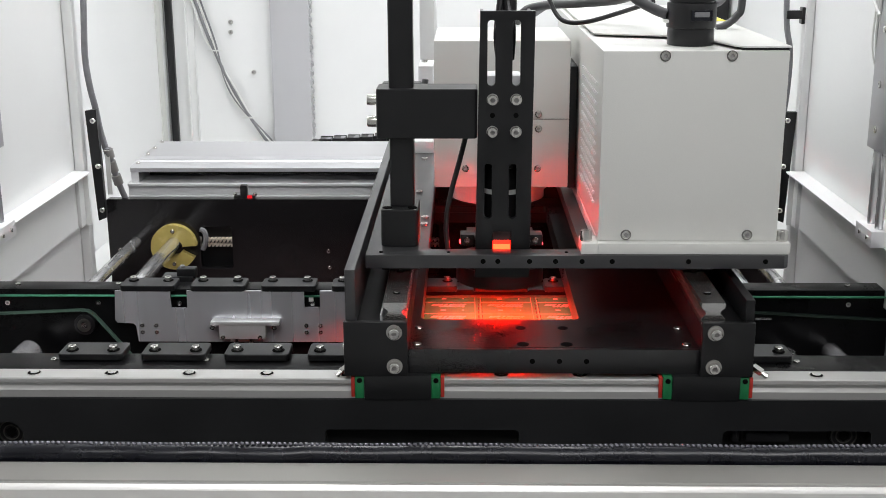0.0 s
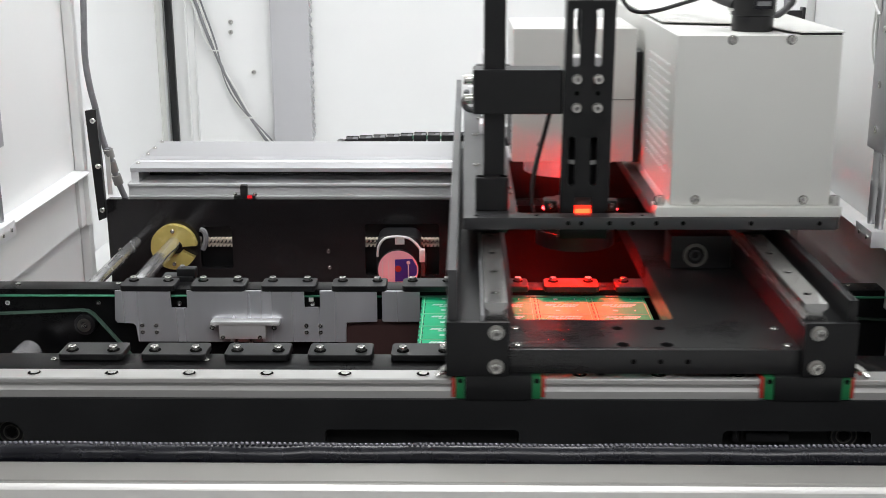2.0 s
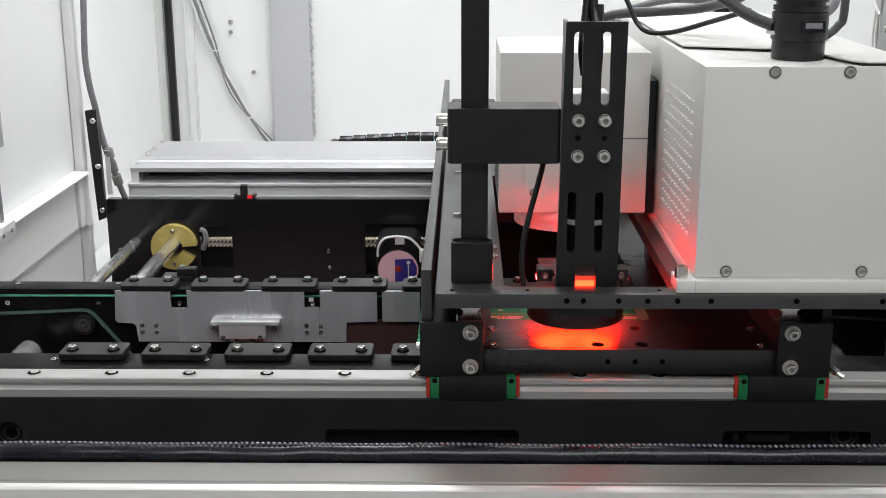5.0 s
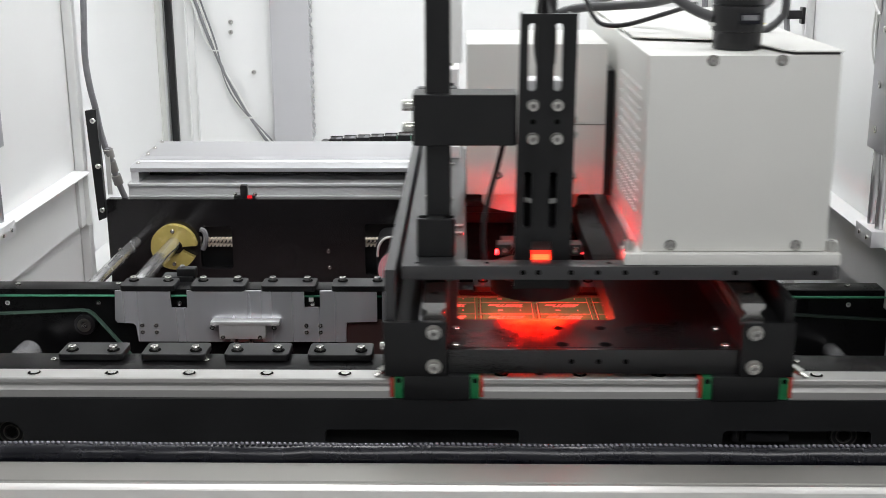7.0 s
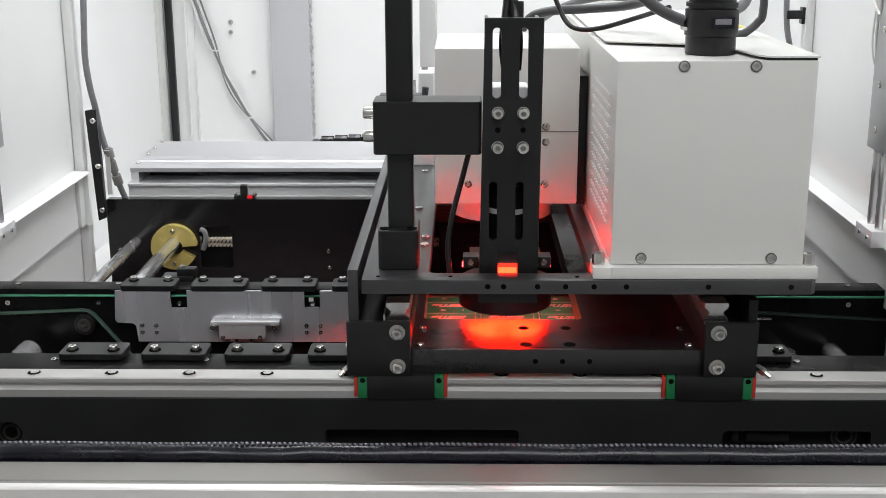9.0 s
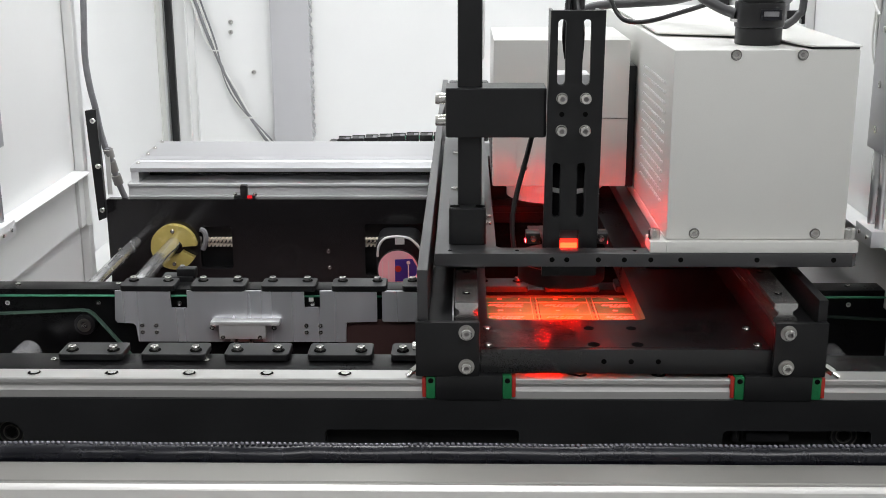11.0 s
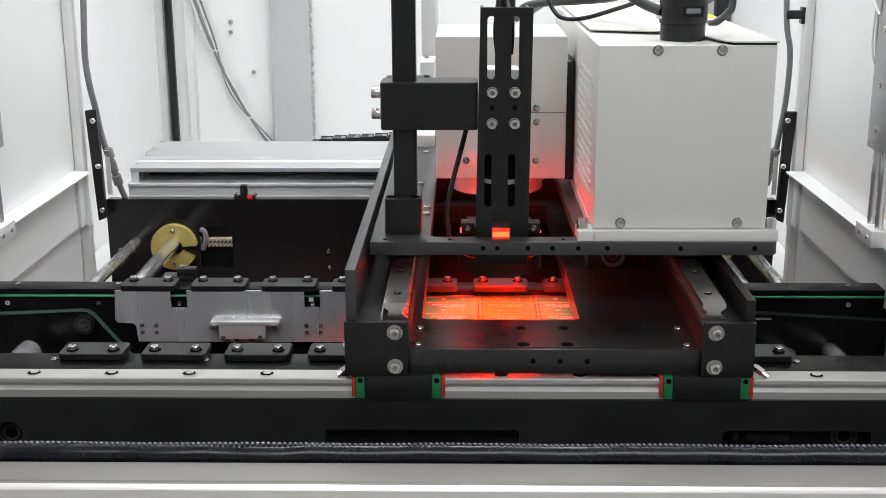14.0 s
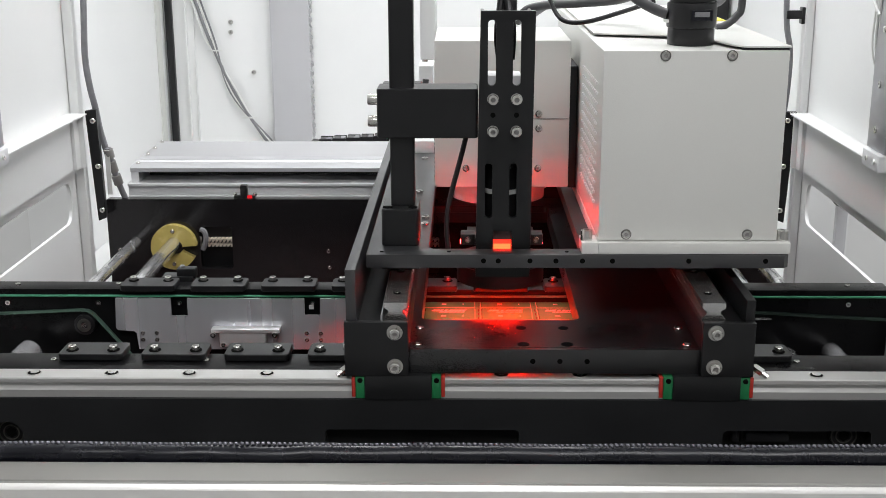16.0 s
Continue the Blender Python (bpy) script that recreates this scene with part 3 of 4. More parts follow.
def actuator():
    t = thing("linear_actuator", (-0.03, 1.6, 0.945), "long silver aluminium belt actuator behind the black plate", "linear actuator")
    x0, x1 = -0.440, 0.385
    cov = part("cover", B().prism([(1.53, 0.981), (1.53, 0.986), (1.535, 0.988), (1.560, 0.9885), (1.562, 0.9905), (1.568, 0.9905), (1.570, 0.9890), (1.585, 0.9895), (1.587, 0.9905), (1.593, 0.9905), (1.595, 0.9895), (1.69, 0.9925), (1.70, 0.990), (1.70, 0.981)], "x", x0, x1), ALU, t, "ribbed aluminium top cover")
    for y, z in ((1.548, 0.9895), (1.60, 0.9915), (1.64, 0.9925), (1.68, 0.9940)):
        share("cap_screw", SCREW_M3, (x0 + 0.006, y, z - 0.0015), cov)
        share("cap_screw", SCREW_M3, (x1 - 0.006, y, z - 0.0015), cov)
    part("body", B().prism([(1.528, 0.945), (1.528, 0.949), (1.531, 0.9495), (1.531, 0.962), (1.526, 0.963), (1.526, 0.966), (1.70, 0.966), (1.70, 0.945)], "x", x0 - 0.004, x1 + 0.003), ALU_MATT, t, "grooved aluminium profile body")
    part("end_plate", B().box(x0, x0 + 0.010, 1.533, 1.70, 0.966, 0.981), ALU_MATT, t)
    part("end_plate", B().box(x1 - 0.010, x1, 1.533, 1.70, 0.966, 0.981), ALU_MATT, t)
    part("belt", B().box(x0 + 0.012, x1 - 0.012, 1.58, 1.68, 0.9665, 0.9700), BLACK_PLASTIC, t, "black belt inside the slot")
    b = B()
    for i in range(200):
        x = x0 + 0.08 + i * 0.0034
        b.box(x, x + 0.0017, 1.577, 1.580, 0.9668, 0.9695)
    tagged(part("belt_teeth", b, CABLE_GREY, t), kind="stuff")
    part("pulley_block", B().box(x0 + 0.025, x0 + 0.075, 1.60, 1.68, 0.967, 0.979, 0.004), BLACK_PLASTIC, t)
    part("back_web", B().box(x0 + 0.0101, x1 - 0.0101, 1.69, 1.70, 0.966, 0.981), ALU_MATT, t)
    part("warning_label", B().box(0.300, 0.345, 1.625, 1.665, 0.9926, 0.9932), LABEL_YELLOW, t, "yellow warning label")
    return t


actuator()


def limit_sensor():
    t = thing("limit_sensor", (-0.285, 1.51, 0.951), "black limit sensor with a red lamp on the plate edge", "sensor")
    part("body", B().box(-0.2915, -0.2825, 1.505, 1.514, 0.9512, 0.968, 0.0012).box(-0.300, -0.272, 1.505, 1.513, 0.9512, 0.9545, 0.0008), BLACK_PLASTIC, t)
    part("lamp", B().box(-0.282, -0.276, 1.503, 1.5048, 0.9515, 0.9550), LAMP_GLOW, t, "small red lamp")
    for x in (-0.2985, -0.2725):
        share("cap_screw", SCREW_M3, (x, 1.509, 0.9545), t)
    return t


limit_sensor()


def cable_chain():
    t = thing("cable_chain", (0.0, 1.8, 0.965), "black segmented cable chain behind the actuator", "cable chain")
    for i in range(27):
        x = -0.222 + i * 0.021
        z = 0.9730 - 0.0012 * max(0, 5 - i)
        b = B().box(x, x + 0.0195, 1.785, 1.788, z - 0.002, z + 0.0115, 0.001).box(x, x + 0.0195, 1.812, 1.815, z - 0.002, z + 0.0115, 0.001)
        b.box(x + 0.001, x + 0.010, 1.788, 1.812, z + 0.008, z + 0.0105, 0.0008).box(x + 0.001, x + 0.010, 1.788, 1.812, z - 0.002, z)
        link = part("link", b, BLACK_PLASTIC, t)
        part("bar", B().box(x + 0.0110, x + 0.0185, 1.789, 1.811, z + 0.0075, z + 0.0108, 0.0006), CABLE_GREY, link, "grey cross bar")
    b = B().cyl((-0.230, 1.785, 0.9655), (-0.230, 1.815, 0.9655), 0.0085, 20)
    part("bend", b, BLACK_PLASTIC, t)
    part("hose", B().tube([(-0.120, 1.80, 0.9785), (0.33, 1.80, 0.9785)], 0.0028, 8), BELT, t, "green hose inside the chain")
    return t


chain_ob = cable_chain()
plate("chain_tray", -0.40, 0.40, 1.775, 1.825, 0.945, 0.9565, ALU_MATT, "aluminium tray under the cable chain", "tray")


# ---- gantry carriage, moves along x ----
def gantry():
    t = thing("gantry_carriage", (0.066, 0.9, 0.9359), "black anodised gantry carriage on green-capped bearing blocks", "gantry")
    x0, x1, o0, o1 = -0.0441, 0.1836, -0.0365, 0.0965
    b = B()
    holes = [rect(o0, o1, 0.949, 1.36, 0.006)] + [disc(x, y, r) for x, y, r in ((0.0463, 0.9276, 0.0046), (0.0810, 0.9276, 0.0046), (0.0464, 0.8886, 0.0052), (0.0809, 0.8886, 0.0052))]
    outline_fill(b, rect(x0, x1, 0.8816, 1.56), holes, "z", 0.9680, 0.9757)
    bp = part("bottom_plate", b, BLACK_DUSTY, t, "black bottom plate with a square opening")
    part("front_lip", B().box(x0, x1, 0.8765, 0.8814, 0.9557, 0.9757, 0.0006), BLACK_DUSTY, bp, "machined front lip of the plate")
    b = B()
    outline_fill(b, [(x0, 0.949), (o0, 0.949), (o0, 1.36), (o1, 1.36), (o1, 0.949), (x1, 0.949), (x1, 1.56), (x0, 1.56)], [], "z", 0.9557, 0.9678)
    part("lower_frame", b, BLACK_DUSTY, bp, "thick black frame round the opening")
    for x in (0.0533, 0.0745, 0.0957):
        share("hole", HOLE_FRONT, (x, 0.8766, 0.966), bp, FRONT)
    for x in (-0.0373, 0.1750):
        for y in (0.8868, 0.9263):
            share("cap_screw", SCREW_M4, (x, y, 0.9732), bp)
    b = B().cyl((0.029, 0.887, 0.9679), (0.029, 0.887, 0.951), 0.004, 14).cyl((0.0985, 0.887, 0.9679), (0.0985, 0.887, 0.952), 0.0025, 12)
    part("stud", b, BLACK_PLASTIC, t)
    for a, c, xs, top in ((-0.0938, -0.0441, -0.0543, 1.0002), (0.1836, 0.2244, 0.1936, 1.0)):
        part("side_beam", B().box(a, c, 0.8752, 1.62, 0.9557, 0.9955, 0.001), BLACK, t)
        end = part("end_bracket", B().box(a, c, 0.870, 0.875, 0.9557, top, 0.0008), BLACK, t)
        for z in (0.9640, 0.9920):
            w = part("washer", B().cyl((xs, 0.870, z), (xs, 0.8690, z), 0.0062, 24), WASHER, end)
            share("cap_screw", SCREW_M5, (xs, 0.8690, z), end, FRONT)
        prof = [(-0.009, 0), (0.009, 0), (0.009, 0.004), (0.0055, 0.008), (0.0055, 0.010), (0.009, 0.0125), (0.009, 0.0165), (-0.009, 0.0165), (-0.009, 0.0125), (-0.0055, 0.010), (-0.0055, 0.008), (-0.009, 0.004)]
        rail = part("rail", B().prism([(xs + u, 0.9957 + v) for u, v in prof], "y", 0.882, 1.60), STEEL_Y, t, "steel cross guide rail")
        for i in range(12):
            h = share("hole", HOLE, (xs, 0.908 + i * 0.06, 1.0122), rail)
            share("cap_screw", SCREW_M3, (xs, 0.908 + i * 0.06 + 0.0012, 1.0100), h)
    part("side_plate", B().box(-0.0925, -0.0843, 0.8755, 2.00, 0.9958, 1.0407, 0.0008), BLACK_SHEEN, t, "tall black side plate")
    part("side_plate", B().box(0.2172, 0.2244, 0.8765, 1.62, 0.9958, 1.0165, 0.0008), BLACK, t, "low black side plate")
    part("strip", B().box(-0.0655, -0.0642, 0.876, 1.30, 0.9958, 1.004), ALU, t, "thin bright strip beside the rail")
    # rear cross member with a round bearing seat
    rm = part("rear_member", B().box(-0.0440, 0.1834, 1.40, 1.42, 0.976, 1.022, 0.001), BLACK, t)
    blk = part("seat_block", B().box(0.1180, 0.1760, 1.100, 1.135, 0.9760, 1.0085, 0.001), BLACK, t)
    part("bearing_seat", B().ring((0.1417, 1.0985, 0.9896), "y", 0.0085, 0.0115, 0.0014, 32), SCREW_DARK, blk, "dark bearing ring")
    part("bearing_seat", B().ring((0.1417, 1.0985, 0.9896), "y", 0.0035, 0.0052, 0.0014, 24), CABLE_DARK, blk, "dark inner ring")
    for a in (-0.089, 0.1524):
        w = 0.0735
        blk = part("bearing_block", B().box(a + 0.0105, a + w - 0.0105, 0.8705, 0.9035, 0.9357, 0.9556, 0.0006), BLACK, t)
        for s in (0, 1):
            g0 = a + 0.003 if s == 0 else a + w - 0.0105
            part("end_cap", B().box(g0, g0 + 0.0074, 0.8715, 0.9025, 0.9362, 0.9548, 0.001), GREEN, blk, "green plastic end cap")
            r0 = a if s == 0 else a + w - 0.003
            part("seal", B().box(r0, r0 + 0.0029, 0.8725, 0.9015, 0.9372, 0.9540, 0.0005), RED, blk, "red end seal")
            share("hole", HOLE_FRONT, (g0 + 0.0038, 0.8716, 0.9515), blk, FRONT)
        s = -1 if a < 0 else 1
        xn = a if a < 0 else a + w
        b = B().cyl((xn, 0.886, 0.954), (xn + s * 0.004, 0.885, 0.9585), 0.0034, 12).cyl((xn + s * 0.002, 0.884, 0.959), (xn + s * 0.008, 0.880, 0.9555), 0.0036, 6)
        b.cyl((xn + s * 0.008, 0.880, 0.9555), (xn + s * 0.0120, 0.8775, 0.9530), 0.0024, 10)
        part("grease_nipple", b, SCREW, t, "bright steel grease nipple")
    share("cap_screw", SCREW_M4, (-0.0940, 0.905, 0.9680), t, LEFT)
    share("cap_screw", SCREW_M4, (0.2246, 0.905, 0.9680), t, RIGHT)
    return t


gantry_ob = gantry()


# ---- laser head, moves along x and y ----
def laser_head():
    t = thing("laser_head", (0.09, 1.0, 1.0275), "white laser head with vision camera on a black slide plate", "laser head")
    x0, x1, z0, z1 = -0.0801, 0.2613, 1.0275, 1.0385
    o0, o1 = -0.0297, 0.0965
    b = B()
    outline_fill(b, [(x0, 0.925), (x1 - 0.004, 0.925), (x1, 0.929), (x1, 1.42), (o0 - 0.002, 1.42), (o0 - 0.002, 1.72), (x0, 1.72)], [rect(o0, o1, 0.944, 1.34, 0.006)], "z", z0, z1, 0.0006)
    sp = part("slide_plate", b, BLACK_SHEEN, t, "black slide plate with a square opening")
    for x in (0.0151, 0.0270, 0.0526, 0.0736, 0.095, 0.1192, 0.1806, 0.2423):
        share("hole", HOLE_FRONT, (x, 0.9251, 1.0335), sp, FRONT)
    for x, y in ((-0.068, 0.934), (-0.013, 0.934), (0.083, 0.934)):
        share("hole", HOLE_SMALL, (x, y, z1), sp)
    for x, y in ((-0.0355, 1.02), (-0.0355, 1.045), (-0.045, 1.15), (-0.066, 1.16), (-0.045, 1.32), (-0.066, 1.35), (-0.060, 1.48), (-0.045, 1.55)):
        share("cap_screw", SCREW_M4, (x, y, z1 - 0.001), sp)
    part("stop", B().box(-0.060, -0.036, 1.36, 1.40, z1, z1 + 0.014, 0.001), ALU_MATT, sp, "small bright stop block")
    part("stop", B().box(-0.074, -0.052, 1.58, 1.61, z1, z1 + 0.03, 0.001), ALU_MATT, sp, "small bright stop block")
    for x in (-0.0545, 0.1941):
        for y in (0.97, 1.24):
            part("bearing_block", B().box(x - 0.016, x + 0.016, y, y + 0.058, 1.0000 + 0.0128, 1.0273, 0.001), BLACK_PLASTIC, t)
    # main housing
    base = part("base_plate", B().box(0.1078, 0.2622, 0.9275, 1.41, 1.0387, 1.0478, 0.0006).box(0.0943, 0.1077, 0.9275, 0.953, 1.0387, 1.0478, 0.0006), HOUSING, t, "white base plate")
    for x in (0.0990, 0.2575):
        share("cap_screw", SCREW_M5B, (x, 0.938, 1.0478), base)
    hs = part("housing", B().box(0.1080, 0.2526, 0.9346, 1.40, 1.0480, 1.2010, 0.0014), HOUSING, t, "light grey powder-coated laser housing")
    for x, z in ((0.1306, 1.0533), (0.2283, 1.0533), (0.1561, 1.1971), (0.2078, 1.1971)):
        b = B().ring((x, 0.9341, z), "y", 0.0034, 0.0043, 0.0008, 24)
        part("countersink", b, SCREW_DARK, hs)
        share("screw", SCREW_FLAT, (x, 0.9346, z), hs, FRONT)
    # raised pale studs in place of perforations with light in them
    b = B()
    for r in range(13):
        for c in range(11):
            y, z = 0.966 + c * 0.0112, 1.0720 + r * 0.0082
            b.prism([(y, z), (y + 0.0036, z), (y + 0.0036, z + 0.0024), (y, z + 0.0024)], "x", 0.1058, 0.1081, 0.0007)
    tagged(part("vent_field", b, VENT, hs, "rows of small studs, pale for the light in the vent perforations"), kind="stuff")
    b = B()
    outline_fill(b, [(0.2190, 0.9360), (0.2540, 0.9360), (0.2540, 1.39), (0.112, 1.39), (0.112, 1.05), (0.195, 1.02), (0.2110, 0.945)], [], "z", 1.2030, 1.2042)
    part("lid", b, HOUSING, hs, "thin lid sheet over the top")
    # black filler paints the shade of the open gap below the lid
    part("lid_gap_shade", B().box(0.2160, 0.2524, 0.9375, 1.30, 1.2011, 1.2029), BLACK_PLASTIC, hs, "black strip standing in for shade in the gap under the lid")
    part("label", B().prism([(0.236, 1.17), (0.262 - 0.010, 1.17), (0.252, 1.25), (0.236, 1.25)], "z", 1.2045, 1.2049), LABEL_YELLOW, hs, "yellow label on the lid")
    # cable gland
    gx, gy = 0.1835, 0.982
    g = part("cable_gland", B().cyl((gx, gy, 1.2011), (gx, gy, 1.2150), 0.0188, 40, bevel=0.001).cyl((gx, gy, 1.2150), (gx, gy, 1.2350), 0.0200, 40, bevel=0.0012).cyl((gx, gy, 1.2350), (gx, gy, 1.262), 0.0175, 40), BLACK_PLASTIC, t, "ribbed black cable gland on the housing")
    b = B().box(gx - 0.004, gx + 0.013, gy - 0.0208, gy - 0.017, 1.2215, 1.2300, 0.0006)
    part("latch", b, RUBBER, g, "latch window of the gland")
    part("latch", B().box(gx - 0.0015, gx + 0.0105, gy - 0.0213, gy - 0.0205, 1.2245, 1.2285, 0.0003), CABLE_GREY, g)
    for k in range(4):
        part("rib", B().ring((gx, gy, 1.2365 + k * 0.006), "z", 0.0160, 0.0195, 0.003, 36), BLACK_PLASTIC, g)
    part("tie", B().box(gx - 0.0225, gx - 0.0165, gy - 0.006, gy + 0.006, 1.2190, 1.2215, 0.0005), CABLE_WHITE, g, "white cable tie end")
    # black body between housing and scanner
    part("galvo_bracket", B().box(0.0995, 0.1072, 1.13, 1.20, 1.0485, 1.1660, 0.001), BLACK, t, "black scanner mounting bracket")
    # scanner head
    sc = part("scanner_housing", B().box(-0.0290, 0.0990, 1.12, 1.26, 1.0513, 1.1912, 0.0016), HOUSING, t, "light grey scanner housing")
    part("seam", B().box(0.0560, 0.0986, 1.1194, 1.1199, 1.1172, 1.1178), SCREW_DARK, sc)
    part("cover", B().prism(rect(0.0585, 0.0745, 1.0640, 1.1135, 0.004), "y", 1.1190, 1.1199), HOUSING, sc, "rounded cover plate")
    part("cover", B().prism(rect(-0.0065, 0.0120, 1.0640, 1.1135, 0.004), "y", 1.1190, 1.1199), HOUSING, sc, "rounded cover plate")
    for x, z in ((0.0698, 1.1224), (0.0700, 1.1084), (0.0697, 1.0701), (0.0010, 1.0701)):
        share("screw", SCREW_FLAT, (x, 1.1190, z), sc, FRONT)
    b = B()
    for k in range(14):
        b.box(-0.0297, -0.0291, 1.135, 1.245, 1.058 + k * 0.0045, 1.060 + k * 0.0045)
    part("vent_fins", b, BLACK_PLASTIC, sc, "dark cooling slots in the side")
    b = B().ring((0.033, 1.170, 1.0435), "z", 0.038, 0.0500, 0.0077, 48).ring((0.033, 1.170, 1.0330), "z", 0.034, 0.0465, 0.0105, 48)
    part("lens_barrel", b, ALU_MATT, t, "ribbed aluminium scan lens barrel")
    part("lens_glass", B().cyl((0.033, 1.170, 1.0345), (0.033, 1.170, 1.0375), 0.0338, 40), LENS, t, "round scan lens glass")
    # camera bracket with slots
    b = B()
    outer = [(0.0085, 1.012), (0.0540, 1.012), (0.0548, 1.130), (0.0558, 1.2305), (0.0122, 1.2305), (0.0105, 1.130)]
    slots = []
    for x in (0.0213, 0.0412):
        slots.append([(x + u, z) for u, z in rect(-0.0032, 0.0032, 1.1715, 1.2235, 0.0031)])
        slots.append([(x - 0.002 + u, z) for u, z in rect(-0.0030, 0.0030, 1.0625, 1.1085, 0.0029)])
    slots.append(rect(0.0232, 0.0385, 1.030, 1.0515, 0.001))
    outline_fill(b, outer, slots, "y", 0.951, 0.957, 0.0005)
    br = part("camera_bracket", b, BLACK, t, "black slotted camera bracket")
    part("flange", B().box(0.0125, 0.0150, 0.9571, 0.985, 1.012, 1.2300, 0.0006), BLACK, br)
    part("flange", B().box(0.0505, 0.0530, 0.9571, 0.985, 1.012, 1.2300, 0.0006), BLACK, br)
    for x in (0.0224, 0.0413):
        for z in (1.1608, 1.1348):
            part("washer", B().cyl((x, 0.951, z), (x, 0.9500, z), 0.0047, 24), WASHER, br)
            share("cap_screw", SCREW_M5, (x, 0.9500, z), br, FRONT)
        share("hole", HOLE_FRONT, (x, 0.9511, 1.1480), br, FRONT)
    # camera behind the bracket
    cm = part("vision_camera", B().box(0.0175, 0.0455, 0.960, 0.990, 1.150, 1.179, 0.002), ALU_MATT, t, "small grey vision camera")
    part("lens_tube", B().cyl((0.0315, 0.978, 1.150), (0.0315, 0.978, 1.065), 0.0125, 32).cyl((0.0315, 0.978, 1.114), (0.0315, 0.978, 1.057), 0.0166, 32).cyl((0.0315, 0.978, 1.065), (0.0315, 0.978, 1.052), 0.0135, 32), BLACK_PLASTIC, t, "black camera lens tube")
    part("lens_band", B().ring((0.0315, 0.978, 1.1020), "z", 0.0166, 0.0170, 0.003, 32), SCREW, cm, "bright lens band")
    part("lens_band", B().ring((0.0315, 0.978, 1.0800), "z", 0.0166, 0.0170, 0.004, 32), CABLE_WHITE, cm, "white printed lens band")
    part("coax_light", B().box(0.0180, 0.0450, 0.9585, 0.995, 1.0285, 1.052, 0.001), BLACK_PLASTIC, t, "black coaxial light box")
    # added emitter, out of sight, reddens the housing side
    part("spill_emitter", B().box(0.0451, 0.0459, 0.9650, 0.9940, 1.0290, 1.0345), RED_SIDE, t, "unseen red emitter added on the light box for side spill")
    # added shield, only there to cut off the emitters' upward light
    part("spill_shield", B().box(0.0100, 0.0560, 0.9700, 1.0200, 1.0365, 1.0378), BLACK_PLASTIC, t, "black shield added to block red light going up")
    part("hot_strip", B().box(0.0238, 0.0379, 0.9545, 0.9559, 1.0355, 1.0395), HOT_GLOW, t, "bright strip of the light window")
    part("light_window", B().box(0.0236, 0.0381, 0.9560, 0.9584, 1.0335, 1.0428), AMBER_GLOW, t, "glowing red light window")
    part("window_glass", B().box(0.0236, 0.0381, 0.9560, 0.9584, 1.0430, 1.0515), MAROON, t, "dark red window edge")
    for x in (0.0025, 0.0600):
        b = B().box(x - 0.006, x + 0.006, 0.975, 0.99, 1.033, 1.0425, 0.0008)
        lug = part("lug", b, BLACK, t)
        share("cap_screw", SCREW_M3, (x, 0.9745, 1.0385), lug, FRONT)
        e = x - 0.0064 if x < 0.03 else x + 0.0061
        # added emitter, out of sight, reddens the well beside the lug
        part("spill_emitter", B().box(e, e + 0.0003, 0.9780, 0.9890, 1.0332, 1.0346), RED_SIDE, lug, "unseen red emitter added on the lug for side spill")
    part("arm", B().prism(rect(-0.0716, 0.0104, 0.955, 0.990, 0.003), "z", 1.1283, 1.1685, 0.0008), BLACK, t, "black clamp arm")
    arm2 = part("clamp", B().prism(rect(-0.0690, -0.0360, 0.9905, 1.006, 0.002), "z", 1.1283, 1.1685, 0.0008), BLACK, t, "rear half of the column clamp")
    for z in (1.140, 1.158):
        share("cap_screw", SCREW_M5B, (-0.0716, 0.972, z), arm2, LEFT)
    part("pole", B().prism(rect(-0.0617, -0.0417, 0.962, 0.982, 0.0025), "z", 1.0705, 1.36), BLACK, t, "black square column")
    ft = part("column_foot", B().prism(rect(-0.0690, -0.0380, 0.950, 0.992, 0.004), "z", 1.0387, 1.070, 0.0008), BLACK, t, "black column foot clamp")
    for x in (-0.0640, -0.0430):
        share("hole", HOLE_BIG, (x, 0.958, 1.0700), ft)
    # ring light
    cx, cy, zr = 0.0320, 1.036, 0.9861
    b = B().ring((cx, cy, zr + 0.0160), "z", 0.0100, 0.0380, 0.0048, 56).ring((cx, cy, zr), "z", 0.0362, 0.0392, 0.0158, 56)
    rl = part("ring_light", b, BLACK_PLASTIC, t, "black ring light housing with a deep rim")
    part("led_ring", B().ring((cx, cy, zr + 0.0082), "z", 0.0110, 0.0335, 0.0012, 56), RED_GLOW, rl, "glowing red led ring")
    part("neck", B().ring((cx, 1.008, zr + 0.0209), "z", 0.0095, 0.0125, 0.0212, 32), BLACK_PLASTIC, rl, "black neck under the light box")
    # added emitter, out of sight, throws red light backwards under the scanner
    part("spill_emitter", B().box(cx - 0.0120, cx + 0.0120, 1.0212, 1.0220, 1.0090, 1.0250), RED_BACK, rl, "unseen red emitter added behind the neck for rear spill")
    # added shield, its length sets how low the rear spill stays
    part("spill_shield", B().box(cx - 0.0300, cx + 0.0300, 1.0207, 1.0600, 1.0262, 1.0274), BLACK_PLASTIC, rl, "black shield added to keep red light off the scanner")
    part("label", B().box(cx + 0.014, cx + 0.022, cy - 0.0345, cy - 0.0300, zr + 0.0208, zr + 0.0214), CABLE_WHITE, rl)
    # cover behind, and cables
    rear = part("rear_cover", B().box(-0.0505, -0.0335, 1.35, 1.44, 1.1470, 1.36, 0.002), PAINT, t, "white rear motor cover")
    share("cap_screw", SCREW_M4, (-0.0455, 1.356, 1.1440), rear)
